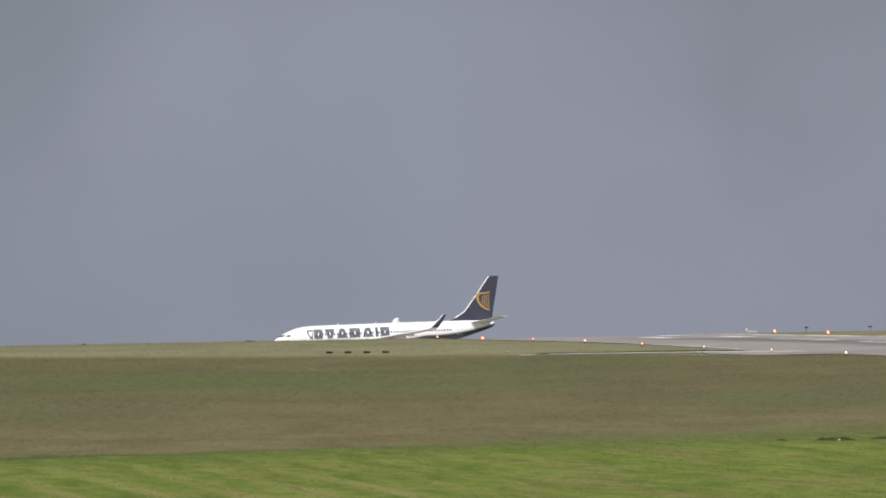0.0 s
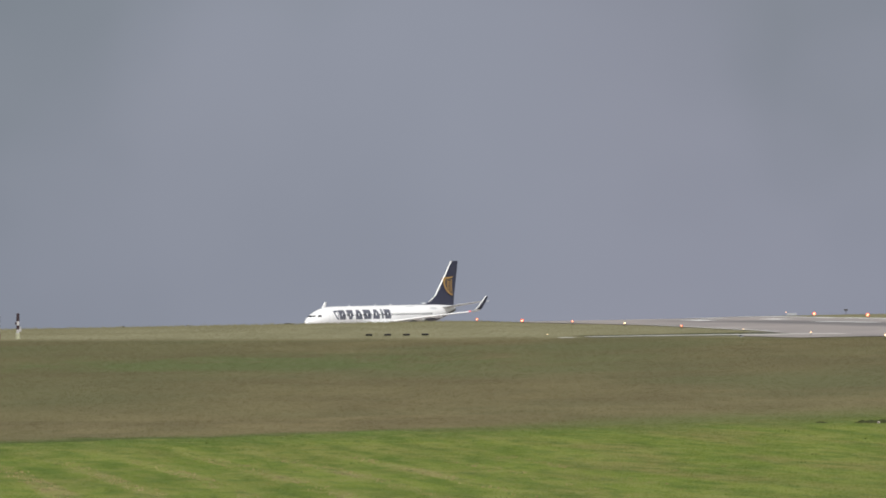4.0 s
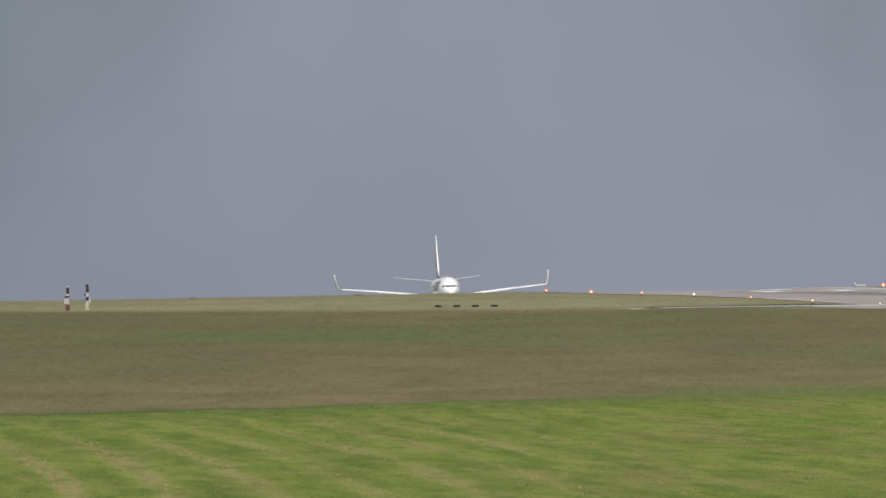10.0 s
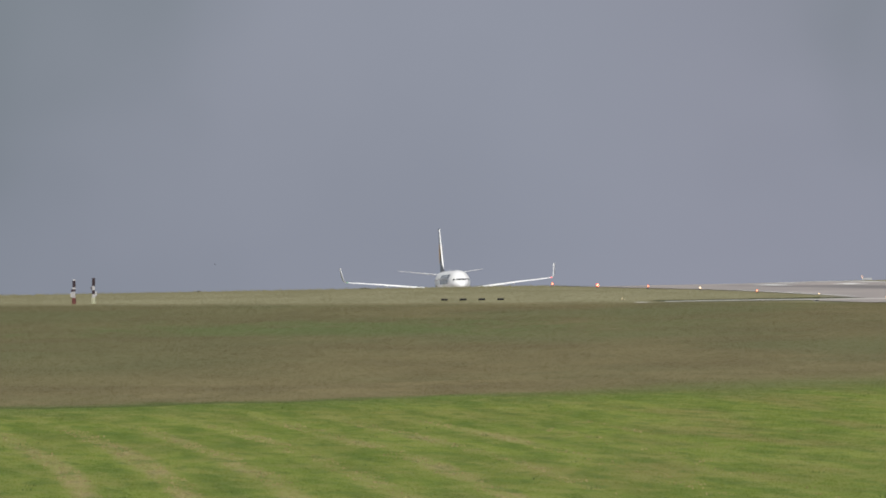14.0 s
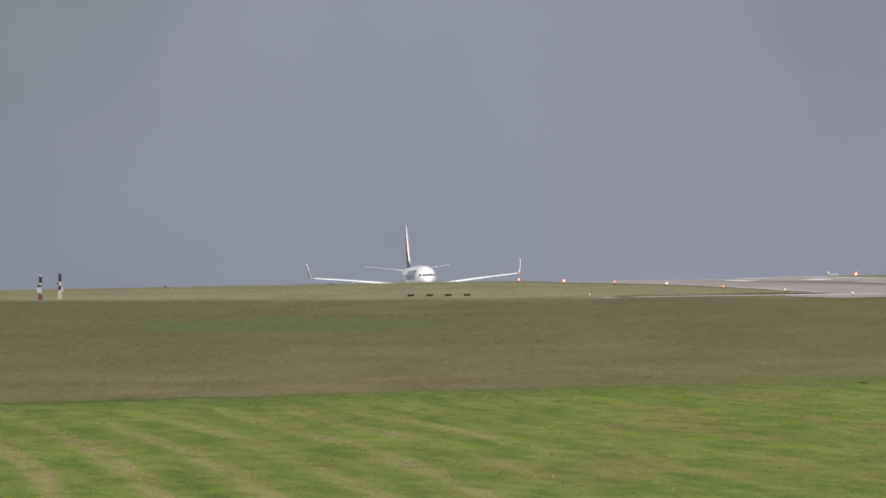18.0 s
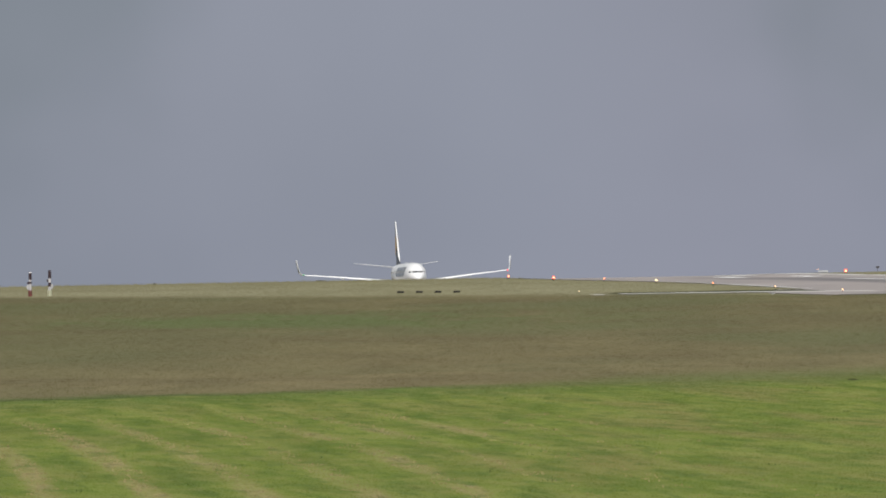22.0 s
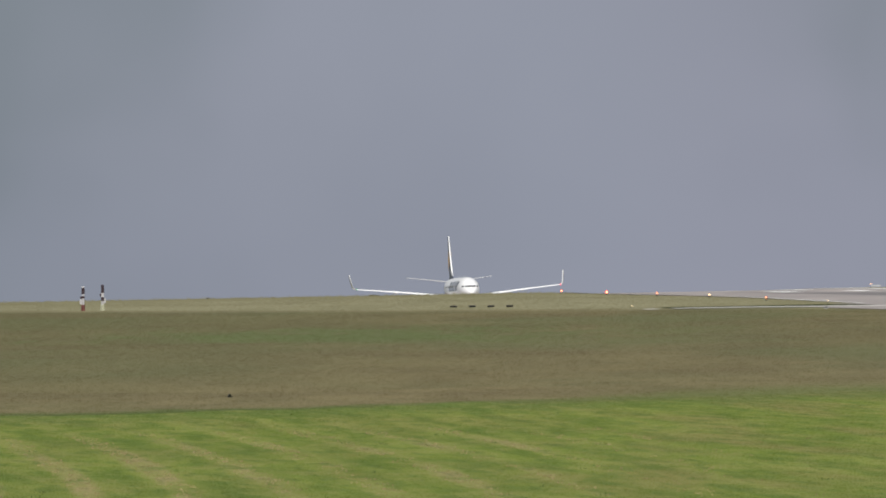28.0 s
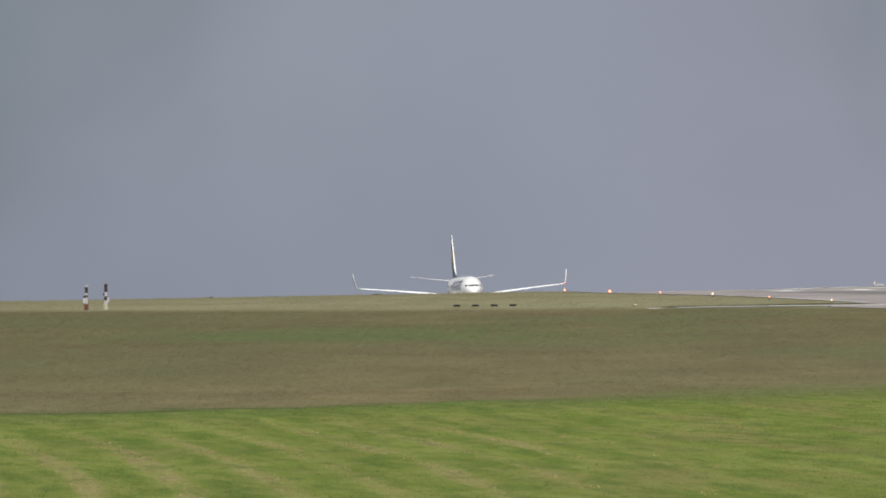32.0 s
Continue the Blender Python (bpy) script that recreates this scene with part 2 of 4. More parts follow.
    # dark green line along the mower's last pass: the tall edge's shade, painted
    edge_shade = calc(t, "MULTIPLY", ramp(t, side, -1.6, 0.2), calc(t, "SUBTRACT", 1.0, ramp(t, side, 0.6, 9.0)))
    edge_shade = calc(t, "MULTIPLY", edge_shade, calc(t, "MULTIPLY_ADD", gradual, -0.55, 1.0))
    c = blend(t, calc(t, "MULTIPLY", edge_shade, calc(t, "MULTIPLY_ADD", ramp(t, swell, 0.4, 0.6), 0.45, 0.4)), c, (0.062, 0.084, 0.026))
    # thinner, greener growth beyond the edge towards the runway's side
    verge = calc(t, "MULTIPLY", calc(t, "MULTIPLY", ramp(t, side, 2.0, 5.0), calc(t, "SUBTRACT", 1.0, ramp(t, calc(t, "MULTIPLY_ADD", swell, 30.0, side), 20.0, 55.0))), ramp(t, x, -6.0, 14.0))
    c = blend(t, calc(t, "MULTIPLY", verge, 0.42), c, (0.098, 0.118, 0.043))
    edge = calc(t, "ADD", calc(t, "ADD", y, calc(t, "MULTIPLY", x, 1.35)), calc(t, "MULTIPLY", calc(t, "SUBTRACT", ragged, 0.5), 24.0))
    return blend(t, ramp(t, edge, 1462.0, 1516.0), c, pale)


def turf(name, single):
    """Grass as a surface, or as single blades that differ."""
    m = bpy.data.materials.new(name)
    m.use_nodes = True
    t = m.node_tree
    b = t.nodes["Principled BSDF"]
    c = field_colour(t)
    if single:
        odd = node(t, "ShaderNodeNewGeometry").outputs["Random Per Island"]
        c = blend(t, 1.0, c, blend(t, odd, (0.97, 0.97, 0.97), (1.0, 1.0, 1.0)), "MULTIPLY")
        own = node(t, "ShaderNodeNewGeometry").outputs["Normal"]
        soft = node(t, "ShaderNodeVectorMath", operation="MULTIPLY_ADD", i_0=own, i_1=(0.04, 0.04, 0.04), i_2=(0.0, -0.06, 0.95)).outputs[0]
        t.links.new(node(t, "ShaderNodeVectorMath", operation="NORMALIZE", i_0=soft).outputs[0], b.inputs["Normal"])
    else:
        at = node(t, "ShaderNodeNewGeometry").outputs["Position"]
        n = node(t, "ShaderNodeBump", i_Height=noisy(t, at, 1.6, 4.0, 0.6), i_Strength=0.07, i_Distance=0.08)
        t.links.new(n.outputs[0], b.inputs["Normal"])
    t.links.new(c, b.inputs["Base Color"])
    b.inputs["Roughness"].default_value, b.inputs["Specular IOR Level"].default_value = 0.9, 0.08
    if single:
        thin = node(t, "ShaderNodeBsdfTranslucent", i_Color=c)
        mix = node(t, "ShaderNodeMixShader", i_0=0.12, i_1=b.outputs[0], i_2=thin.outputs[0])
        t.links.new(mix.outputs[0], t.nodes["Material Output"].inputs[0])
    return m


def tarmac(name, base, rubber, rough):
    """Damp pavement; rubber: how dark the wheel tracks are."""
    m = bpy.data.materials.new(name)
    m.use_nodes = True
    t = m.node_tree
    b = t.nodes["Principled BSDF"]
    at = node(t, "ShaderNodeNewGeometry").outputs["Position"]
    xyz = node(t, "ShaderNodeSeparateXYZ", i_0=at)
    u = calc(t, "ADD", calc(t, "MULTIPLY", xyz.outputs[0], RUN_U[0]), calc(t, "MULTIPLY", calc(t, "SUBTRACT", xyz.outputs[1], RUN_0[1]), RUN_U[1]))
    wet, fine = noisy(t, at, 0.06, 4.0, 0.6, (1, 0.25, 0)), noisy(t, at, 1.3, 3.0, 0.6)
    c = blend(t, ramp(t, wet, 0.3, 0.7), tuple(v * 0.82 for v in base), tuple(v * 1.15 for v in base))
    c = blend(t, calc(t, "MULTIPLY", ramp(t, fine, 0.4, 0.8), 0.3), c, tuple(v * 0.6 for v in base))
    off = calc(t, "ABSOLUTE", calc(t, "SUBTRACT", u, 27.5))
    track = calc(t, "SUBTRACT", 1.0, ramp(t, calc(t, "ADD", off, calc(t, "MULTIPLY", wet, 5.0)), 6.0, 11.0))
    near = calc(t, "SUBTRACT", 1.0, ramp(t, calc(t, "ADD", xyz.outputs[1], calc(t, "MULTIPLY", wet, 60.0)), 1765.0, 1870.0))
    track = calc(t, "MULTIPLY", track, near)
    c = blend(t, calc(t, "MULTIPLY", track, rubber), c, (0.045, 0.045, 0.05))
    t.links.new(c, b.inputs["Base Color"])
    t.links.new(calc(t, "MULTIPLY_ADD", wet, 0.3, rough - 0.15), b.inputs["Roughness"])
    b.inputs["Specular IOR Level"].default_value = 0.5
    n = node(t, "ShaderNodeBump", i_Height=fine, i_Strength=0.5, i_Distance=0.02)
    t.links.new(n.outputs[0], b.inputs["Normal"])
    return m


TURF, BLADES = turf("turf", False), turf("grass_blades", True)
RUNWAY = tarmac("damp_asphalt", (0.30, 0.262, 0.245), 0.5, 0.5)
TAXIWAY = tarmac("damp_concrete", (0.56, 0.53, 0.49), 0.0, 0.45)
LINE = material("runway_paint", (0.78, 0.78, 0.76), 0.5, vary=0.15, scale=0.5)
WHITE = material("white_aircraft_paint", (0.85, 0.85, 0.85), 0.3, vary=0.03, scale=0.4, coat=0.4, stain=(0.72, 0.72, 0.7))
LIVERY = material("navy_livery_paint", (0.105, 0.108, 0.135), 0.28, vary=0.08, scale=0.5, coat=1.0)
NAVY = material("navy_aircraft_paint", (0.033, 0.034, 0.060), 0.35, vary=0.08, scale=0.5, coat=0.2)
GOLD = material("gold_paint", (0.36, 0.22, 0.075), 0.45, vary=0.06)
BRIGHT = material("bright_leading_edge_metal", (0.88, 0.88, 0.87), 0.4, metal=0.15, vary=0.03)
TAILLAMP = material("white_lamp_glass", (0.8, 0.8, 0.78), 0.2, glow=(1.0, 0.96, 0.9, 1.2))
PALELAMP = material("pale_lamp_glass", (0.7, 0.6, 0.4), 0.2, glow=(1.0, 0.74, 0.42, 1.7))
METAL = material("bare_aluminium", (0.72, 0.73, 0.75), 0.3, metal=0.9, vary=0.06)
PALE_GREY = material("pale_grey_paint", (0.72, 0.73, 0.74), 0.4, vary=0.06)
GREY = material("grey_paint", (0.38, 0.39, 0.41), 0.5, vary=0.08)
SEAM = material("panel_seam", (0.50, 0.51, 0.53), 0.5, vary=0.08)
GLASS = material("dark_window_glass", (0.018, 0.021, 0.026), 0.12, vary=0.1, spec=0.6)
RUBBER = material("tyre_rubber", (0.02, 0.02, 0.02), 0.85, vary=0.2)
DARK = material("dark_iron", (0.035, 0.03, 0.026), 0.6, vary=0.3, scale=4, bump=0.3)
RUST = material("brown_housing_paint", (0.045, 0.036, 0.03), 0.7, spec=0.2, vary=0.3, scale=5, bump=0.2)
RED = material("faded_red_paint", (0.13, 0.036, 0.030), 0.6, vary=0.25, scale=3)
MAROON = material("dark_maroon_paint", (0.035, 0.018, 0.024), 0.6, vary=0.25, scale=3)
CREAM = material("yellowed_white_paint", (0.40, 0.40, 0.28), 0.65, vary=0.15, scale=3)
BAND = material("dirty_white_paint", (0.42, 0.41, 0.42), 0.65, vary=0.15, scale=3)
AMBER = material("amber_lamp_glass", (0.22, 0.04, 0.02), 0.2, glow=(1.0, 0.13, 0.05, 1.5))
SIGNAL = material("signal_lamp_glass", (0.22, 0.03, 0.02), 0.2, glow=(1.0, 0.095, 0.06, 1.5))
# very dark green: holds the humps' shadow lines as colour; the verge shares it
DARK_GREEN = material("dark_green_ground", (0.046, 0.052, 0.020), 0.95, vary=0.45, scale=1.5, bump=0.5, spec=0.04)
STONE = material("pale_stone", (0.34, 0.30, 0.27), 0.85, vary=0.2, scale=6, bump=0.4)
LEAF = material("dull_scrub_leaves", (0.11, 0.105, 0.07), 0.8, vary=0.35, scale=3)
STRAW = material("cut_straw", (0.215, 0.180, 0.085), 0.9, vary=0.25, scale=1.5, spec=0.05)
TUFT = material("tuft_grass", (0.075, 0.10, 0.03), 0.9, vary=0.3, scale=1.5, spec=0.05)
HOT = material("bright_lamp_lens", (0.3, 0.2, 0.1), 0.2, glow=(1.0, 0.50, 0.24, 3.0))
REDLAMP = material("red_lamp_glass", (0.8, 0.1, 0.1), 0.2, glow=(1.0, 0.10, 0.14, 1.1))
GREENLAMP = material("green_lamp_glass", (0.1, 0.5, 0.2), 0.2, glow=(0.1, 0.6, 0.3, 0.05))
FEATHER = material("black_feathers", (0.018, 0.017, 0.018), 0.7, vary=0.3, scale=8)
BEAK = material("dark_horn", (0.03, 0.027, 0.025), 0.4)

# ---- ground ----


def fade(a, b, x):
    t = np.clip((x - a) / (b - a), 0, 1)
    return t * t * (3 - 2 * t)


def ground_z(x, y):
    """Height of the ground: it falls gently to the left of the runway, and away behind the crest."""
    x, y = np.asarray(x, float), np.asarray(y, float)
    u = x * RUN_U[0] + (y - RUN_0[1]) * RUN_U[1]
    v = x * RUN_V[0] + (y - RUN_0[1]) * RUN_V[1]
    fall = np.where(u > 120, 120 + 30 * (1 - np.exp(-np.clip(u - 120, 0, None) / 30)),
                    np.where(u < -60, -60 - 40 * (1 - np.exp(np.clip(u + 60, None, 0) / 40)), u)) * 0.0183
    w = np.clip(v, 0, None)
    drop = np.where(v < 0, 0.02 * fade(-200, 0, v), 0.02 + 6.05e-5 * w * w / (1 + w / 500))
    # the pavement lies a little lower where it crosses the crest
    sag = 0.25 * fade(2, 8, u) * (1 - 0.6 * fade(36, 47, u)) * fade(-330, -60, v)
    return fall - sag + 0.25 * np.exp(-((v + 170) / 110) ** 2) - drop


def at_uv(u, v):
    return RUN_0[0] + u * RUN_U[0] + v * RUN_V[0], RUN_0[1] + u * RUN_U[1] + v * RUN_V[1]


def lerp(a, b, t):
    return a + (b - a) * t


def mesh_object(name, verts, faces, mat, parent=None, label="", smooth=False):
    me = bpy.data.meshes.new(name)
    me.from_pydata([tuple(v) for v in verts], [], faces)
    me.materials.append(mat)
    if smooth:
        me.polygons.foreach_set("use_smooth", [True] * len(me.polygons))
    me.update()
    ob = new(name, me)
    ob.parent = parent
    if label:
        ob["label"] = label
    return ob


def part(name, bm, mat, parent, label="", smooth=False):
    """Links a bmesh as one mesh object under a thing or a part."""
    me = bpy.data.meshes.new(name)
    bmesh.ops.recalc_face_normals(bm, faces=bm.faces)
    bm.to_mesh(me)
    bm.free()
    me.materials.append(mat)
    if smooth:
        me.polygons.foreach_set("use_smooth", [True] * len(me.polygons))
        me.set_sharp_from_angle(angle=radians(38))
    ob = new(name, me)
    ob.parent = parent
    if label:
        ob["label"] = label
    return ob


def sheet(name, xs, ys, z, mat):
    """A grid over the plan, z above the given height function."""
    gx, gy = np.meshgrid(xs, ys)
    gz = z(gx, gy)
    n = len(xs)
    verts = np.column_stack([gx.ravel(), gy.ravel(), gz.ravel()])
    faces = [(j * n + i, j * n + i + 1, (j + 1) * n + i + 1, (j + 1) * n + i) for j in range(len(ys) - 1) for i in range(n - 1)]
    return mesh_object(name, verts, faces, mat, smooth=True)


GRID_X = np.unique(np.concatenate([np.linspace(-4800, -200, 24), np.linspace(-200, 200, 101), np.linspace(200, 4800, 24)]))
GRID_Y = np.unique(np.concatenate([np.linspace(-4800, 200, 26), np.linspace(200, 1400, 61), np.linspace(1400, 2300, 113), np.linspace(2300, 4800, 26)]))
ground = sheet("ground", GRID_X, GRID_Y, ground_z, TURF)
tagged(ground, "wide grass airfield with mown swaths, brown seeding grass and a paler crest", "ground", kind="structure")


def strip(name, us, vs, lift, mat, parent=None):
    verts, n = [], len(us)
    for v in vs:
        for u in us:
            x, y = at_uv(u, v)
            verts.append((x, y, float(ground_z(x, y)) + lift))
    faces = [(j * n + i, j * n + i + 1, (j + 1) * n + i + 1, (j + 1) * n + i) for j in range(len(vs) - 1) for i in range(n - 1)]
    return mesh_object(name, verts, faces, mat, parent, smooth=True)


runway = strip("runway", np.linspace(3.2, 45.2, 12), np.arange(-1500, 701, 10), 0.05, RUNWAY)
tagged(runway, "damp grey asphalt runway with dark rubber tracks crossing the crest", "runway", kind="structure")


def link_mid(u):
    """The joining strip's own line, curving towards the runway's end."""
    return -326.0 - 0.035 * (u + 20.0) ** 2


def link_half(u):
    return 4.5 + 3.5 * fade(-18.0, 0.0, u)


def link_strip(name, us, near, far, lift, mat):
    """A sheet along the joining strip between two offsets from its line."""
    verts, n = [], 5
    for u in us:
        for k in range(n):
            x, y = at_uv(u, link_mid(u) + lerp(near(u), far(u), k / (n - 1)))
            verts.append((x, y, float(ground_z(x, y)) + lift))
    faces = [(j * n + i, (j + 1) * n + i, (j + 1) * n + i + 1, j * n + i + 1) for j in range(len(us) - 1) for i in range(n - 1)]
    return mesh_object(name, verts, faces, mat, smooth=True)


taxiway = link_strip("taxiway", np.linspace(-21.5, 5.0, 27), lambda u: -link_half(u), link_half, 0.085, TAXIWAY)
tagged(taxiway, "narrow pale concrete strip joining the runway through the grass", "taxiway", kind="structure")
slab = link_strip("pavement", np.linspace(-24.8, -23.2, 3), lambda u: -4.0, lambda u: 3.5, 0.045, TAXIWAY)
tagged(slab, "short pale concrete slab in the grass", "pavement", kind="structure")


def flare():
    """The widening corner where the strip meets the runway."""
    verts, faces, n = [], [], 8
    steps = np.linspace(0, 1, 13)
    for s in steps:
        v = lerp(-300, -388, s)
        left = -7.0 * math.sin(min(1.0, s * 1.6) * math.pi / 2) if s < 0.6 else -7.0 + 4 * (s - 0.6)
        for k in range(n):
            u = lerp(left, 3.15, k / (n - 1))
            x, y = at_uv(u, v)
            verts.append((x, y, float(ground_z(x, y)) + 0.055))
    for j in range(12):
        for i in range(n - 1):
            faces.append((j * n + i, j * n + i + 1, (j + 1) * n + i + 1, (j + 1) * n + i))
    return mesh_object("pavement", verts, faces, RUNWAY, smooth=True)


shoulder = link_strip("shoulder", np.linspace(-21.0, 1.3, 24), lambda u: link_half(u) + 0.3, lambda u: link_half(u) + lerp(15.0, 24.0, fade(-14.0, -1.0, u)), 0.07, DARK_GREEN)
tagged(shoulder, "dark green verge behind the concrete strip", "verge", kind="structure")
tagged(flare(), "pale concrete fillet widening to the runway edge", "pavement", kind="structure")


def marking(name, u0, u1, v0, v1):
    return strip(name, np.linspace(u0, u1, 2), np.arange(v0, v1 + 0.1, (v1 - v0) / max(1, round((v1 - v0) / 10))), 0.075, LINE, runway)


marking("edge_line", 3.4, 4.0, -300, 500)
marking("edge_line", 43.0, 44.4, -900, -128)
marking("edge_line", 43.0, 44.6, -116, -54)
marking("edge_line", 43.0, 44.0, -48, 500)
for v0, v1 in ((-430, -388), (-356, -314), (-282, -222)):
    marking("centre_line_dash", 27.9, 29.0, v0, v1)
marking("touchdown_bar", 30.0, 31.6, -184, -124)
marking("touchdown_bar", 26.4, 29.4, -38, -10)
marking("touchdown_bar", 36.0, 38.4, -46, -22)
marking("touchdown_bar", 34.5, 37.5, 16, 52)

# ---- grass blades ----


def blades(name, x, y, tall, wide, count, label, seed, mat=None):
    """Loose grass over the places (x, y): count blades in a tuft, each one leaning triangle."""
    rng = np.random.default_rng(seed)
    n = len(x) * count
    x, y = np.repeat(x, count), np.repeat(y, count)
    x, y = x + rng.normal(0, 0.14, n), y + rng.normal(0, 0.3, n)
    z = ground_z(x, y)
    h = np.repeat(tall, count) * rng.uniform(0.55, 1.1, n)
    w = np.repeat(wide, count) * rng.uniform(0.6, 1.2, n) * 0.5
    turn = rng.uniform(-0.7, 0.7, n)
    dx, dy = np.cos(turn) * w, np.sin(turn) * w
    lean = rng.normal(0, 0.2, (n, 2)) * h[:, None]
    # all tipped away from the camera, so that only their lit upper faces show
    lean[:, 1] = np.abs(lean[:, 1]) + 0.35 * h
    v = np.empty((n, 3, 3), np.float32)
    v[:, 0] = np.column_stack([x - dx, y - dy, z - 0.03])
    v[:, 1] = np.column_stack([x + dx, y + dy, z - 0.03])
    v[:, 2] = np.column_stack([x + lean[:, 0], y + lean[:, 1], z + h])
    me = bpy.data.meshes.new(name)
    me.vertices.add(3 * n)
    me.vertices.foreach_set("co", v.ravel())
    me.loops.add(3 * n)
    me.loops.foreach_set("vertex_index", np.arange(3 * n, dtype=np.int32))
    me.polygons.add(n)
    me.polygons.foreach_set("loop_start", np.arange(0, 3 * n, 3, dtype=np.int32))
    me.update(calc_edges=True)
    me.materials.append(mat or BLADES)
    return tagged(new(name, me), label, "grass", kind="stuff")


def scatter(n, y0, y1, seed):
    """Even places in the wedge of field before the camera."""
    rng = np.random.default_rng(seed)
    y = np.sqrt(rng.uniform(y0 * y0, y1 * y1, n))
    return y * rng.uniform(-0.0475, 0.041, n), y


def beyond_mown(x, y):
    ax, ay, bx, by = *MOWN_A, *MOWN_B
    return (-(by - ay) * (x - ax) + (bx - ax) * (y - ay)) / math.hypot(bx - ax, by - ay)


def off_pavement(x, y):
    u = x * RUN_U[0] + (y - RUN_0[1]) * RUN_U[1]
    v = x * RUN_V[0] + (y - RUN_0[1]) * RUN_V[1]
    paved = (u > 2.8) & (u < 46)
    along = v - (-326.0 - 0.035 * (u + 20.0) ** 2)
    paved |= (u > -25) & (u < 2) & (along > -11) & (along < 20 + 13 * fade(-14.0, -1.0, u))
    paved |= (u > -10.5) & (u < 4) & (v > -391) & (v < -297)
    return ~paved


GX, GY = scatter(130000, 420, 800, 11)
keep = beyond_mown(GX, GY) < 0.3
GX, GY = GX[keep], GY[keep]
RNG = np.random.default_rng(5)
blades("mown_grass", GX, GY, RNG.uniform(0.018, 0.045, len(GX)), RNG.uniform(0.05, 0.13, len(GX)), 2,
       "short mown green grass with straw-coloured swaths", 12)
# loose cut straw lying in rows along the swaths
GX, GY = scatter(7500, 430, 640, 41)
bend = np.clip(0.02 * GY - 10.4, -2.0, 2.5)
row = np.cos(((GX * 0.9978 + GY * 0.0666) * 0.2675 - 3.938 + bend * (0.071 * bend - 0.0524)) * 2 * math.pi)
keep = (beyond_mown(GX, GY) < -38) & (row > 0.55) & (GX < RNG.uniform(-14, 12, len(GX)))
GX, GY = GX[keep], GY[keep]
blades("loose_straw", GX, GY, RNG.uniform(0.03, 0.09, len(GX)), RNG.uniform(0.03, 0.10, len(GX)), 5,
       "loose pale cut straw lying in rows on mown grass", 42, STRAW)
GX, GY = scatter(70, 430, 760, 51)
keep = beyond_mown(GX, GY) < -2
GX, GY = GX[keep], GY[keep]
blades("grass_tufts", GX, GY, RNG.uniform(0.05, 0.16, len(GX)), RNG.uniform(0.03, 0.06, len(GX)), 6,
       "dark green tufts standing in the mown grass", 52, TUFT)
GX, GY = scatter(170000, 640, 1560, 21)
keep = (beyond_mown(GX, GY) > 0) & (GY + 1.35 * GX < 1500) & off_pavement(GX, GY)
GX, GY = GX[keep], GY[keep]
blades("tall_grass", GX, GY, RNG.uniform(0.022, 0.052, len(GX)), RNG.uniform(0.05, 0.14, len(GX)), 3,
       "tall brownish seeding grass with greener patches", 22)
GX, GY = scatter(60000, 1380, 1960, 31)
keep = (GY + 1.35 * GX > 1490) & off_pavement(GX, GY)
GX, GY = GX[keep], GY[keep]
blades("short_grass", GX, GY, RNG.uniform(0.035, 0.09, len(GX)), RNG.uniform(0.08, 0.25, len(GX)), 2,
       "short pale yellow-green grass over the crest", 32)

# long thin stalks standing against the sky along the crest
RNG2 = np.random.default_rng(61)
GX = RNG2.uniform(-95, 10, 9000)
GV = RNG2.uniform(-60, 95, 9000)
GY = 1800.0 + GV - 0.104 * GX
keep = off_pavement(GX, GY)
GX, GY = GX[keep], GY[keep]
blades("crest_grass", GX, GY, 0.08 + 0.34 * RNG2.uniform(0, 1, len(GX)) ** 2.2, RNG2.uniform(0.02, 0.06, len(GX)), 3,
       "long thin pale grass stalks standing along the crest", 62)

# ---- shapes ----


def add_box(bm, x0, x1, y0, y1, z0, z1, bevel=0.0):
    vs = [bm.verts.new((x, y, z)) for x in (x0, x1) for y in (y0, y1) for z in (z0, z1)]
    fs = [bm.faces.new([vs[i] for i in f]) for f in ((0, 1, 3, 2), (4, 6, 7, 5), (0, 4, 5, 1), (2, 3, 7, 6), (0, 2, 6, 4), (1, 5, 7, 3))]
    if bevel:
        bmesh.ops.bevel(bm, geom=list({e for f in fs for e in f.edges}), offset=bevel, segments=2, affect="EDGES", profile=0.6)


def box(x0, x1, y0, y1, z0, z1, bevel=0.0):
    bm = bmesh.new()
    add_box(bm, x0, x1, y0, y1, z0, z1, bevel)
    return bm


def lathe(profile, sides=20, axis="z", centre=(0, 0, 0)):
    """A turned shape from (distance along the axis, radius) pairs, closed at its ends."""
    bm = bmesh.new()
    rings = []
    for a, r in profile:
        ring = []
        for k in range(sides):
            w = 2 * math.pi * k / sides
            c, s = r * math.cos(w), r * math.sin(w)
            p = (c, s, a) if axis == "z" else (a, c, s) if axis == "x" else (c, a, s)
            ring.append(bm.verts.new(Vector(p) + Vector(centre)))
        rings.append(ring)
    for p, q in zip(rings, rings[1:]):
        for k in range(sides):
            bm.faces.new((p[k], p[(k + 1) % sides], q[(k + 1) % sides], q[k]))
    bm.faces.new(rings[0][::-1])
    bm.faces.new(rings[-1])
    return bm


def loft(rings):
    """A skin over closed rings of as many points, capped."""
    bm = bmesh.new()
    vs = [[bm.verts.new(p) for p in r] for r in rings]
    n = len(vs[0])
    for p, q in zip(vs, vs[1:]):
        for k in range(n):
            bm.faces.new((p[k], p[(k + 1) % n], q[(k + 1) % n], q[k]))
    bm.faces.new(vs[0][::-1])
    bm.faces.new(vs[-1])
    return bm


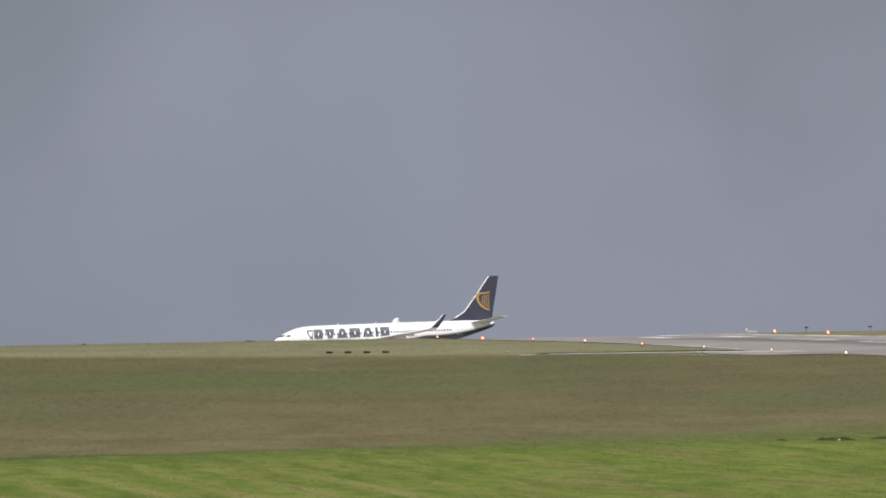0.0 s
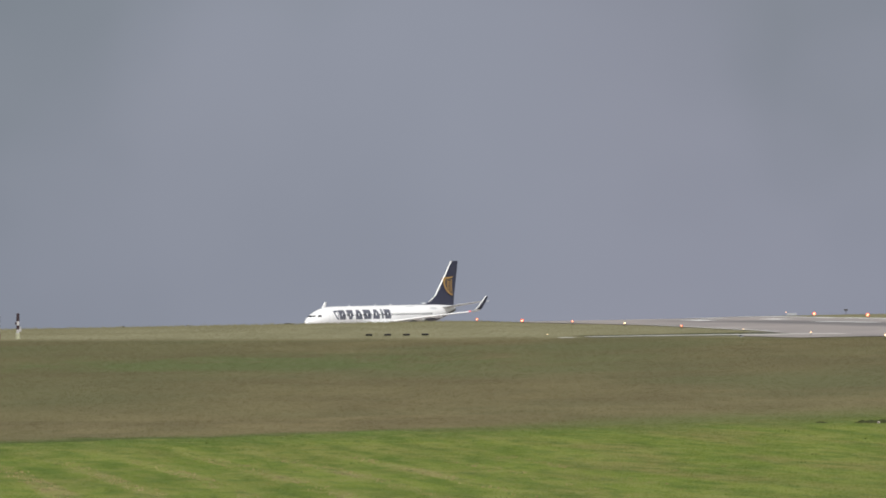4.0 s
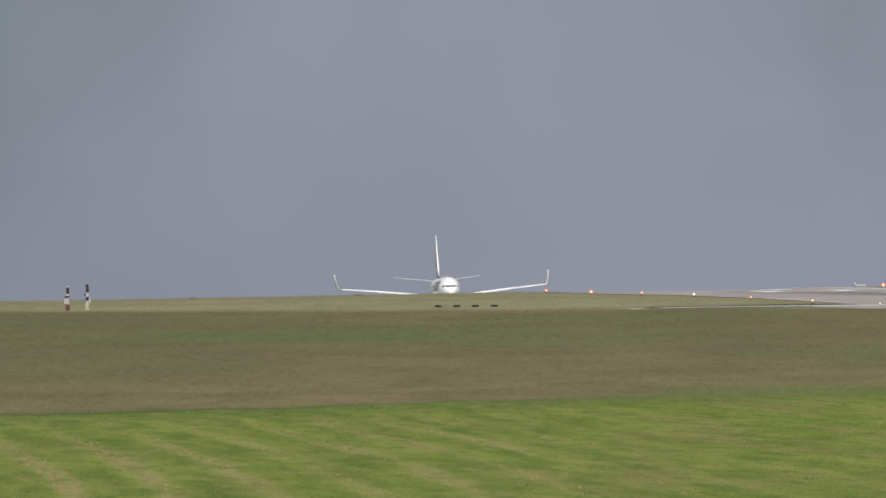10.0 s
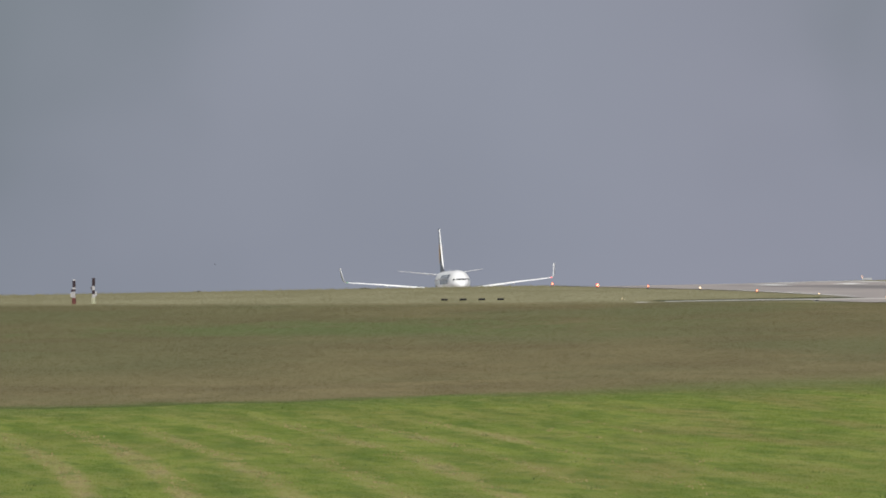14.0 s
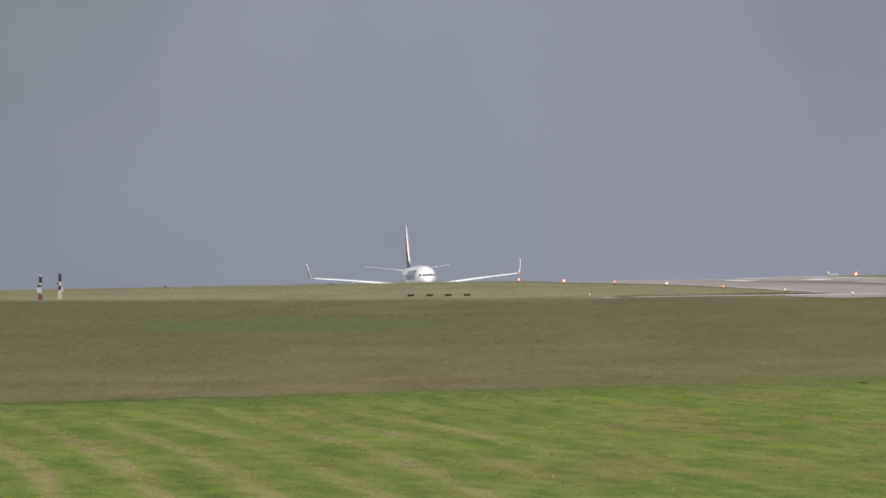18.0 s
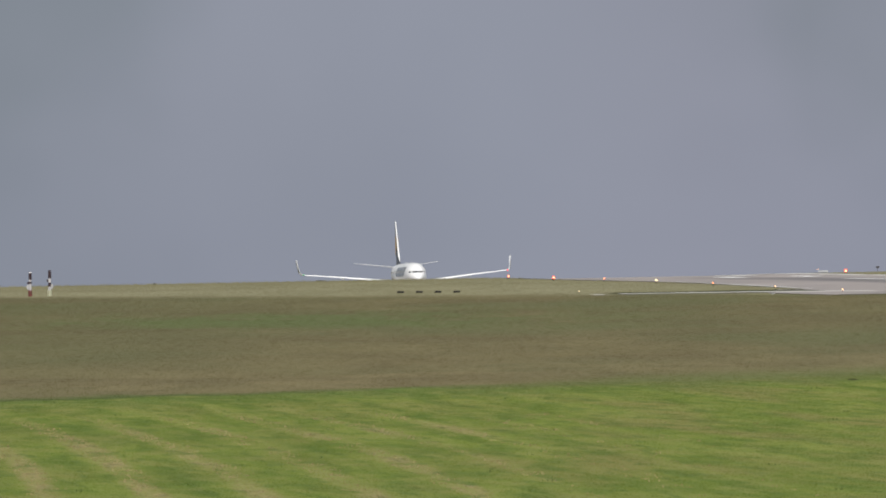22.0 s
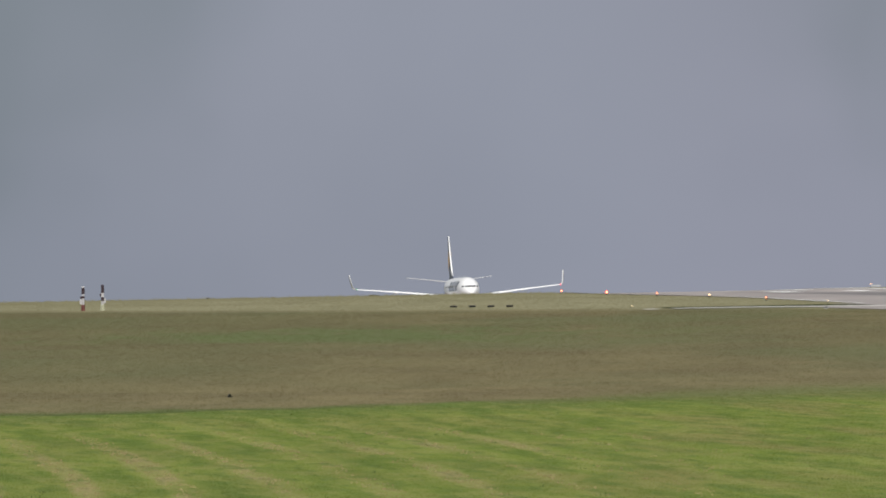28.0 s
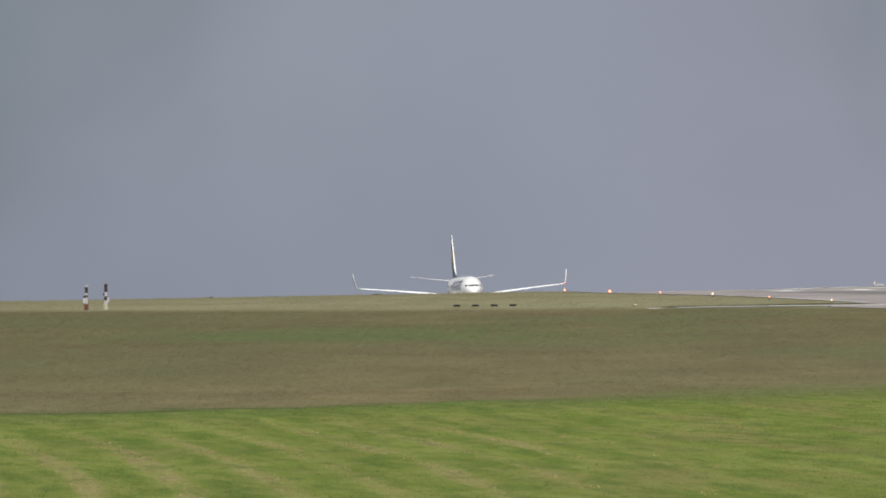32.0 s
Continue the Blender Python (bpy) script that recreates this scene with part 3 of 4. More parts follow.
def thing(name, m, label, category, group="", kind=""):
    ob = new(name)
    ob.matrix_world = m
    return tagged(ob, label, category, group, kind)


def stand(x, y, turn=0.0, sink=0.0):
    return pose(x, y, float(ground_z(x, y)) - sink, 0, 0, turn)


# ---- airliner: x forward, y to its left, z up; origin on the ground under the main wheels ----
AXIS_X = 19.0
# aft of the nose, centre height, half width, half height
HULL = ((0.0, 2.72, 0.05, 0.05), (0.12, 2.73, 0.28, 0.27), (0.4, 2.77, 0.52, 0.50), (1.0, 2.87, 0.87, 0.83), (2.0, 3.02, 1.27, 1.24),
        (3.0, 3.17, 1.53, 1.53), (4.0, 3.28, 1.70, 1.74), (5.5, 3.34, 1.84, 1.93), (7.0, 3.36, 1.88, 1.99), (12.0, 3.36, 1.88, 2.0),
        (18.0, 3.36, 1.88, 2.0), (25.0, 3.36, 1.88, 2.0), (28.0, 3.44, 1.83, 1.92), (30.5, 3.64, 1.65, 1.70), (33.0, 3.95, 1.30, 1.36),
        (35.5, 4.28, 0.85, 0.95), (37.2, 4.46, 0.48, 0.60), (38.0, 4.52, 0.16, 0.25))


def hull_at(aft):
    for a, b in zip(HULL, HULL[1:]):
        if aft <= b[0]:
            t = (aft - a[0]) / (b[0] - a[0])
            return tuple(lerp(p, q, t) for p, q in zip(a[1:], b[1:]))
    return HULL[-1][1:]


def skin(aft, z, side, off=0.012):
    """The hull's surface at a height, a little proud of it."""
    c, hw, hh = hull_at(aft)
    s = max(-0.985, min(0.985, (z - c) / hh))
    return (AXIS_X - aft, side * (hw * math.sqrt(1 - s * s) + off), z)


def decal(outline, side, off=0.015, rows=10):
    """A thin painted patch that follows the hull: outline(t) gives (aft from, aft to, z) for t from 0 to 1."""
    bm = bmesh.new()
    grid = []
    for j in range(rows + 1):
        a0, a1, z = outline(j / rows)
        grid.append([bm.verts.new(skin(lerp(a0, a1, i / 4), z, side, off)) for i in range(5)])
    for p, q in zip(grid, grid[1:]):
        for i in range(4):
            bm.faces.new((p[i], p[i + 1], q[i + 1], q[i]))
    return bm


def nose_pane(y0, y1, z0, z1, side, n=5):
    """A windscreen pane that follows the nose between two widths and two heights."""
    def aft_at(y, z):
        lo, hi = 0.2, 6.0
        for _ in range(30):
            mid = 0.5 * (lo + hi)
            c, hw, hh = hull_at(mid)
            lo, hi = (lo, mid) if ((z - c) / hh) ** 2 + (y / hw) ** 2 < 1 else (mid, hi)
        return hi
    bm = bmesh.new()
    grid = [[bm.verts.new((AXIS_X - aft_at(lerp(y0, y1, i / n), lerp(z0, z1, j / n)) + 0.03, side * lerp(y0, y1, i / n), lerp(z0, z1, j / n) + 0.015)) for i in range(n + 1)] for j in range(n + 1)]
    for p, q in zip(grid, grid[1:]):
        for i in range(n):
            bm.faces.new((p[i], p[i + 1], q[i + 1], q[i]))
    return bm


def foil(le_x, chord, y, z, thick, n=7, upright=False):
    """One wing section as a closed ring; upright: a fin's, lying flat at height z."""
    ring = []
    xs = [0.5 - 0.5 * math.cos(math.pi * k / n) for k in range(n + 1)]
    up = [(x, thick * 2.6 * (0.3 * math.sqrt(x) - 0.13 * x - 0.36 * x * x + 0.29 * x ** 3 - 0.10 * x ** 4)) for x in xs]
    for x, h in up + [(x, -0.7 * h) for x, h in reversed(up[1:-1])]:
        ring.append((le_x - x * chord, y, z + h * chord) if not upright else (le_x - x * chord, y + (h if h > 0 else h / 0.7) * chord, z))
    return ring


def hull_rings():
    rings = []
    for aft in [0, 0.06, 0.12, 0.25, 0.4, 0.7, 1, 1.5, 2, 2.5, 3, 3.5, 4, 4.7, 5.5, 6.2, 7, 9, 12, 15, 18, 21, 25, 26.5, 28, 29.2, 30.5, 31.7, 33, 34.2, 35.5, 36.4, 37.2, 37.7, 38]:
        c, hw, hh = hull_at(aft)
        rings.append([(AXIS_X - aft, hw * math.cos(w), c + hh * math.sin(w)) for w in [2 * math.pi * k / 40 for k in range(40)]])
    return rings


def hull_paint():
    """White, with a navy belly that sweeps up to the tail and takes in painted underside shade."""
    m = bpy.data.materials.new("white_hull_navy_belly_shade")
    m.use_nodes = True
    t = m.node_tree
    b = t.nodes["Principled BSDF"]
    at = node(t, "ShaderNodeTexCoord").outputs["Object"]
    xyz = node(t, "ShaderNodeSeparateXYZ", i_0=at)
    x, z = xyz.outputs[0], xyz.outputs[2]
    aft = calc(t, "SUBTRACT", AXIS_X, x)
    climb = calc(t, "POWER", calc(t, "DIVIDE", calc(t, "MAXIMUM", calc(t, "SUBTRACT", aft, 27.0), 0.0), 10.0), 2.0)
    # soft line set high, so the navy also stands for shade below the hull
    line = calc(t, "ADD", calc(t, "MULTIPLY_ADD", climb, 1.35, 1.5), calc(t, "MULTIPLY", ramp(t, aft, 18.0, 26.5), 1.55))
    belly = calc(t, "MULTIPLY", ramp(t, calc(t, "SUBTRACT", line, z), -0.25, 0.2), calc(t, "GREATER_THAN", aft, 18.0))
    dirt = noisy(t, at, 0.8, 4.0, 0.6, (0.3, 1, 1))
    white = blend(t, calc(t, "MULTIPLY", ramp(t, dirt, 0.45, 0.8), 0.12), (0.80, 0.80, 0.80), (0.68, 0.67, 0.66))
    c = blend(t, belly, white, (0.030, 0.034, 0.060))
    t.links.new(c, b.inputs["Base Color"])
    t.links.new(calc(t, "MULTIPLY_ADD", dirt, 0.15, 0.22), b.inputs["Roughness"])
    b.inputs["Coat Weight"].default_value = 0.3
    return m


def build_airliner():
    plane = thing("airliner", pose(-17.2, 2158, -4.3), "white twin-engine jet airliner with navy tail fin and gold emblem", "airliner")
    fuselage = part("fuselage", loft(hull_rings()), hull_paint(), plane, "glossy white fuselage with a navy rear belly", True)
    for side in (1, -1):
        # cockpit glazing
        for y0, y1, z0, z1 in ((0.04, 0.47, 3.66, 3.94), (0.53, 0.84, 3.66, 3.93)):
            part("cockpit_window", nose_pane(y0, y1, z0, z1, side), GLASS, fuselage, "dark cockpit window")
        part("cockpit_window", decal(lambda t: (1.95 + 0.3 * t, 2.75 + 0.05 * t, lerp(3.66, 3.94, t)), side, 0.03), GLASS, fuselage, "dark cockpit window")
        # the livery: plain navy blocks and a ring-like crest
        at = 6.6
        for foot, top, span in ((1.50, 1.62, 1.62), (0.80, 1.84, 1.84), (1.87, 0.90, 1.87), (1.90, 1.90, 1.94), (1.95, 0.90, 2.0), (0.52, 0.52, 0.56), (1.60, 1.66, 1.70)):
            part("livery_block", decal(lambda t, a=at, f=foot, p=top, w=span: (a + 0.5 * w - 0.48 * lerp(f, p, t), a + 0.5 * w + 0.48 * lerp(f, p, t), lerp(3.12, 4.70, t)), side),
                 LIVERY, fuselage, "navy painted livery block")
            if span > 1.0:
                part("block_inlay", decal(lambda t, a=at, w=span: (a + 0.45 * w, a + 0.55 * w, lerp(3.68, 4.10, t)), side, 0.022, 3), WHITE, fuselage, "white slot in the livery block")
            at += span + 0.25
        # a pointed crest ahead of the blocks
        part("livery_crest", decal(lambda t: (6.30 - 0.85 * math.sin(0.5 * math.pi * t) ** 0.7, 6.42 + 0.2 * t - 0.3 * max(0.0, t - 0.7), lerp(3.05, 4.64, t)), side, 0.012, 12),
             LIVERY, fuselage, "navy painted crest on the fuselage")
        part("crest_inlay", decal(lambda t: (6.30 - 0.52 * math.sin(0.5 * math.pi * t) ** 0.7, 6.32 + 0.06 * t, lerp(3.45, 4.34, t)), side, 0.022, 12),
             WHITE, fuselage, "white inlay of the crest")
        # registration, as bars
        for k in range(5):
            part("registration_bar", decal(lambda t, k=k: (30.15 + 0.34 * k, 30.40 + 0.34 * k, lerp(4.55, 4.85, t)), side, rows=2), SEAM, fuselage)
        # doors: a thin frame each
        for a0, w, z0, z1 in ((4.3, 0.86, 2.75, 4.55), (31.3, 0.76, 3.0, 4.6), (16.4, 0.5, 3.3, 4.3), (17.5, 0.5, 3.3, 4.3)):
            frame_bm = bmesh.new()
            for u0, u1, p0, p1 in ((a0, a0 + 0.05, z0, z1), (a0 + w, a0 + w + 0.05, z0, z1), (a0, a0 + w, z0, z0 + 0.05), (a0, a0 + w, z1, z1 + 0.05)):
                rows = [[frame_bm.verts.new(skin(u, lerp(p0, p1, j / 5), side, 0.008)) for u in (u0, u1)] for j in range(6)]
                for p, q in zip(rows, rows[1:]):
                    frame_bm.faces.new((p[0], p[1], q[1], q[0]))
            part("door_frame", frame_bm, SEAM, fuselage, "thin grey door outline")
        # cabin windows share one mesh
        first = None
        for k in range(45):
            aft = 7.6 + 0.51 * k
            if first is None:
                bm = bmesh.new()
                ring = [bm.verts.new((0.14 * math.cos(w), 0.0, 0.19 * math.sin(w))) for w in [2 * math.pi * i / 10 for i in range(10)]]
                inner = [bm.verts.new((0.11 * math.cos(w), 0.006, 0.155 * math.sin(w))) for w in [2 * math.pi * i / 10 for i in range(10)]]
                for i in range(10):
                    bm.faces.new((ring[i], ring[(i + 1) % 10], inner[(i + 1) % 10], inner[i]))
                bm.faces.new(inner)
                first = part("cabin_window", bm, GLASS, fuselage)
                w = first
            else:
                w = new("cabin_window", first.data)
                w.parent = fuselage
            p = skin(aft, 3.82, side, 0.010)
            w.matrix_basis = pose(*p, 12 * side, 0, 0 if side > 0 else 180)
        # wing with its winglet
        s = side
        wing_rings = [foil(AXIS_X - le, ch, s * y, z, th) for le, ch, y, z, th in
                      ((12.9, 8.2, 0.6, 1.98, 0.13), (13.5, 7.6, 1.8, 2.10, 0.13), (15.55, 5.0, 5.8, 2.72, 0.14), (18.6, 3.3, 11.0, 3.29, 0.15), (22.1, 1.8, 17.0, 3.86, 0.16))]
        wing = part("wing", loft(wing_rings), WHITE, plane, "long white swept wing", True)
        curl = [(22.1, 1.8, 17.0, 3.84), (22.4, 1.66, 17.3, 3.92), (22.9, 1.46, 17.52, 4.18), (23.55, 1.2, 17.66, 4.75), (24.35, 0.92, 17.78, 5.5), (25.1, 0.58, 17.9, 6.30)]
        for name, mat, shift, label in (("winglet", WHITE, 0.0, "white upswept winglet"), ("winglet_outer_skin", NAVY, 0.108, "navy outer face of the winglet")):
            bm = bmesh.new()
            lo = 0 if name == "winglet" else 2
            rows = []
            for le, ch, y, z in curl[lo:]:
                tip = (z - 3.84) / 2.44
                inset = 0.0 if name == "winglet" else 0.16
                ny, nz = (math.cos(tip * 0.3), -0.25) if z > 4 else (0.5, -0.8)
                a, b = AXIS_X - le - inset * ch, AXIS_X - le - ch
                mid = lerp(a, b, 0.4)
                half = 0.11 if name == "winglet" else 0.012
                base = [(a, 0), (mid, half), (b, 0.006), (mid, -half)]
                rows.append([bm.verts.new((x, s * (y + (d + shift) * ny), z + (d + shift) * nz)) for x, d in base])
            for p, q in zip(rows, rows[1:]):
                for k in range(4):
                    bm.faces.new((p[k], p[(k + 1) % 4], q[(k + 1) % 4], q[k]))
            bm.faces.new(rows[0])
            bm.faces.new(rows[-1])
            part(name, bm, mat, wing, label)
        lamp = lathe([(-0.14, 0.03), (-0.08, 0.11), (0.05, 0.12), (0.13, 0.06)], 12, "x", (AXIS_X - 22.1, s * 17.05, 3.87))
        part("navigation_light", lamp, REDLAMP if s > 0 else GREENLAMP, wing, "glowing red wing-tip light" if s > 0 else "dim green wing-tip light")
        for y, le in ((4.2, 19.6), (7.4, 19.9), (10.6, 20.7)):
            fair = lathe([(0, 0.04), (0.5, 0.16), (1.4, 0.2), (2.3, 0.12), (2.9, 0.02)], 10, "x", (AXIS_X - le - 1.9, s * y, 2.16 + 0.108 * (y - 1.8)))
            part("flap_fairing", fair, WHITE, wing, smooth=True)
        # drooped leading-edge slats, in four lengths
        edge = ((15.55, 5.8, 2.72), (18.6, 11.0, 3.29), (22.1, 17.0, 3.86))
        for y0, y1 in ((6.0, 8.65), (8.7, 11.35), (11.4, 14.05), (14.1, 16.8)):
            ends = []
            for y in (y0, y1):
                a, b = (edge[0], edge[1]) if y < 11.0 else (edge[1], edge[2])
                f = (y - a[1]) / (b[1] - a[1])
                le, z = AXIS_X - lerp(a[0], b[0], f), lerp(a[2], b[2], f)
                k = lerp(0.62, 0.32, (y - 6.0) / 10.8)
                ends.append([(le + k * dx, s * y, z + k * dz) for dx, dz in ((0.30, -0.20), (0.26, -0.06), (0.08, 0.10), (-0.16, 0.19), (-0.02, 0.07), (0.14, -0.08))])
            part("slat", loft(ends), WHITE, wing, "white drooped leading-edge slat")
        # tailplane
        part("tailplane", loft([foil(AXIS_X - le, ch, s * y, z, th) for le, ch, y, z, th in ((33.2, 3.9, 0.3, 4.78, 0.11), (34.7, 2.8, 2.9, 5.14, 0.11), (37.4, 1.35, 7.15, 5.70, 0.12))]),
             PALE_GREY, plane, "pale grey swept tailplane", True)
        # engine
        engine = new("engine")
        engine.parent = plane
        engine.matrix_basis = pose(AXIS_X - 13.2, s * 4.83, 1.42)
        part("nacelle", lathe([(-2.2, 0.62), (-1.2, 0.86), (0.4, 1.0), (1.6, 0.98), (2.2, 0.92)], 28, "x"), WHITE, engine, "white engine cowling", True)
        part("intake_lip", lathe([(2.2, 0.92), (2.34, 0.90), (2.38, 0.84), (2.34, 0.79), (2.21, 0.78)], 28, "x"), METAL, engine, "polished metal intake lip", True)
        part("fan", lathe([(2.205, 0.76), (2.25, 0.3), (2.5, 0.04)], 20, "x"), DARK, engine, "dark fan and spinner")
        part("exhaust", lathe([(-3.2, 0.2), (-2.9, 0.42), (-2.15, 0.5)], 20, "x"), METAL, engine, "bare metal exhaust cone", True)
        part("pylon", box(-2.6, 1.2, -0.14, 0.14, 0.75, 1.12, 0.05), WHITE, engine)
        # main gear
        gear = new("main_gear")
        gear.parent = plane
        gear.matrix_basis = pose(-0.6, s * 2.86, 0)
        part("gear_strut", lathe([(0.56, 0.09), (2.3, 0.11)], 12), GREY, gear)
        for k in (-0.43, 0.43):
            tyre = part("tyre", lathe([(-0.19, 0.34), (-0.17, 0.52), (0, 0.565), (0.17, 0.52), (0.19, 0.34)], 24, "y", (0, k, 0.565)), RUBBER, gear, "black tyre", True)
            part("rim", lathe([(-0.2, 0.30), (0.2, 0.30)], 16, "y", (0, k, 0.565)), GREY, tyre)
    # fin with its white leading edge and emblem
    fin = part("tail_fin", loft([foil(AXIS_X - le, ch, 0, z, th, 8, True) for le, ch, z, th in
               ((28.5, 9.2, 5.2, 0.03), (30.7, 6.95, 5.55, 0.045), (32.85, 4.95, 6.75, 0.075), (35.05, 3.35, 9.6, 0.085), (37.25, 1.72, 12.58, 0.085))]),
               NAVY, plane, "navy blue tail fin", True)
    lead = []
    for le, z, k in ((31.2, 5.75, 0.35), (32.3, 6.4, 0.7), (32.87, 6.75, 1.0), (35.05, 9.6, 0.8), (37.25, 12.56, 0.5)):
        lead.append([(AXIS_X - le + dx, dy * k, z) for dx, dy in ((0.06, 0.0), (0.04, 0.07), (-0.02, 0.12), (-0.10, 0.145), (-0.10, -0.145), (-0.02, -0.12), (0.04, -0.07))])
    part("fin_leading_edge", loft(lead), BRIGHT, fin, "bright metal fin leading edge", True)
    part("tail_light", lathe([(-0.10, 0.04), (-0.05, 0.12), (0.06, 0.12), (0.12, 0.05)], 12, "z", (AXIS_X - 37.78, 0, 5.03)), TAILLAMP, fin, "small white tail light")
    for side in (1, -1):
        # gold emblem: a curved blade and four upright bars
        def curve(pts, y):
            bm = bmesh.new()
            f = bm.faces.new([bm.verts.new((AXIS_X - a, side * y, z)) for a, z in pts])
            bmesh.ops.extrude_face_region(bm, geom=[f])
            bmesh.ops.translate(bm, verts=bm.verts[len(pts):], vec=(0, side * 0.015, 0))
            return bm
        shift = 0.32
        part("emblem_blade", curve([(a + shift, z) for a, z in ((34.55, 9.25), (34.62, 9.65), (35.1, 9.9), (36.0, 9.88), (37.2, 10.02), (36.85, 9.72), (36.0, 9.58), (35.30, 9.58), (35.08, 9.2), (35.15, 8.55), (35.55, 7.85),
             (36.3, 7.32), (36.95, 6.95), (36.85, 6.75), (36.1, 7.02), (35.3, 7.6), (34.8, 8.4))], 0.150), GOLD, fin, "gold curved emblem")
        for k in range(4):
            a = 35.60 + shift + 0.36 * k
            part("emblem_bar", curve([(a, 9.35 + 0.05 * k), (a + 0.15, 9.36 + 0.05 * k), (a + 0.15, 7.80 - 0.22 * k), (a, 7.95 - 0.22 * k)], 0.152), GOLD, fin)
    # blade aerials on the roof
    for aft, h in ((10.9, 0.28), (17.4, 0.22), (21.3, 0.30)):
        part("aerial", loft([[(AXIS_X - aft - 0.0, 0.03, 5.3), (AXIS_X - aft - 0.36, 0.03, 5.3), (AXIS_X - aft - 0.36, -0.03, 5.3), (AXIS_X - aft, -0.03, 5.3)],
                             [(AXIS_X - aft - 0.25, 0.015, 5.33 + h), (AXIS_X - aft - 0.4, 0.015, 5.33 + h), (AXIS_X - aft - 0.4, -0.015, 5.33 + h), (AXIS_X - aft - 0.25, -0.015, 5.33 + h)]]), WHITE, fuselage)
    # nose gear
    nose = new("nose_gear")
    nose.parent = plane
    nose.matrix_basis = pose(AXIS_X - 3.9, 0, 0)
    part("gear_strut", lathe([(0.34, 0.06), (1.9, 0.08)], 12), GREY, nose)
    for k in (-0.22, 0.22):
        tyre = part("tyre", lathe([(-0.1, 0.2), (-0.09, 0.31), (0, 0.34), (0.09, 0.31), (0.1, 0.2)], 20, "y", (0, k, 0.34)), RUBBER, nose, "black tyre", True)
        part("rim", lathe([(-0.105, 0.17), (0.105, 0.17)], 14, "y", (0, k, 0.34)), GREY, tyre)
    return plane


airliner = build_airliner()

# ---- airfield furniture ----


def edge_lamp(glass, r, label):
    lamp = thing("runway_light", pose(0, 0, 0), label, "runway light", "runway edge lights")
    part("base_plate", lathe([(0, 0.16), (0.03, 0.16), (0.05, 0.1)], 14), DARK, lamp)
    part("stem", lathe([(0.04, 0.025), (0.34, 0.025)], 8), DARK, lamp)
    part("globe", lathe([(0.40 - 0.9 * r, 0.6 * r), (0.40 - 0.5 * r, r), (0.40 + 0.4 * r, r), (0.40 + 0.9 * r, 0.7 * r), (0.40 + 1.15 * r, 0.2 * r)], 14), glass, lamp, "glowing lamp globe", True)
    part("lens", lathe([(-0.02, 0.3 * r), (0.0, 0.6 * r), (0.02, 0.5 * r)], 12, "y", (0, -1.02 * r, 0.40)), HOT, lamp, "hot bright lens")
    return lamp


AMBER_LABEL = "low amber runway edge light glowing on a short stem"
RED_LABEL = "red-orange runway edge light glowing on a short stem"
PALE_LABEL = "pale yellow runway edge light glowing on a short stem"
LAMP_KINDS = {
    "amber": (AMBER, 0.15, AMBER_LABEL), "small amber": (AMBER, 0.11, AMBER_LABEL), "red": (SIGNAL, 0.20, RED_LABEL), "small red": (SIGNAL, 0.12, RED_LABEL),
    "pale": (PALELAMP, 0.11, PALE_LABEL), "small pale": (PALELAMP, 0.07, PALE_LABEL), "far red": (SIGNAL, 0.22, "bright red-orange runway edge light glowing on a stem"),
}
lamps = {}


def put_lamp(kind, u, v):
    m = stand(*at_uv(u, v))
    if kind in lamps:
        return copy_thing(lamps[kind], m)
    lamps[kind] = edge_lamp(*LAMP_KINDS[kind])
    lamps[kind].matrix_world = m
    return lamps[kind]


near_side = (("amber", -0.08), ("red", -0.28), ("small red", -0.2), ("pale", -0.36), ("small amber", -0.46), ("small pale", -0.47), ("small pale", -0.45), ("pale", -0.28), ("small pale", -0.3))
for k, (kind, u) in enumerate(near_side):
    put_lamp(kind, u, -60.0 * k)
for k, u in enumerate((47.0, 46.4, 46.6, 46.6)):
    put_lamp("far red", u, -60.0 * k)


def strip_lamp(x, y):
    lamp = thing("taxiway_light", stand(x, y), "tiny pale light set beside the concrete strip", "taxiway light")
    part("body", lathe([(0, 0.09), (0.06, 0.08), (0.09, 0.05)], 12), DARK, lamp)
    part("lens", lathe([(0.09, 0.05), (0.14, 0.055), (0.18, 0.02)], 12), PALELAMP, lamp, "small glowing pale lens", True)
    return lamp


strip_lamp(8.1, 1512.0)


def ground_box(x, y):
    """A squat dark fitting in the grass before the concrete strip."""
    g = thing("ground_light", stand(x, y), "squat dark light fitting in the grass beside the concrete strip", "ground light")
    part("body", lathe([(0, 0.26), (0.10, 0.25), (0.17, 0.16), (0.20, 0.05)], 14), DARK, g)
    part("foot", lathe([(0, 0.31), (0.04, 0.30)], 14), GREY, g)
    return g


ground_box(29.4, 1447.5)


def housing():
    """A low lamp housing on two legs."""
    h = thing("light_housing", pose(0, 0, 0), "low dark brown light housing on short legs in the grass", "light housing", "row of four light housings")
    part("case", box(-0.38, 0.38, -0.5, 0.5, 0.02, 0.22, 0.05), RUST, h, "dark brown metal case")
    part("lid", box(-0.41, 0.36, -0.53, 0.53, 0.22, 0.25, 0.012), DARK, h)
    part("window", box(-0.3, 0.3, -0.515, -0.49, 0.08, 0.18, 0.008), GLASS, h, "dark glass front")
    for x in (-0.34, 0.34):
        part("leg", lathe([(-0.1, 0.05), (0.08, 0.035)], 8, "z", (x, 0, 0)), DARK, h)
    return h


first = housing()
for k in range(4):
    x, y = lerp(-12.9, -6.2, k / 3), lerp(1545, 1538, k / 3)
    m = stand(x, y, 4)
    if k == 0:
        first.matrix_world = m
    else:
        copy_thing(first, m)


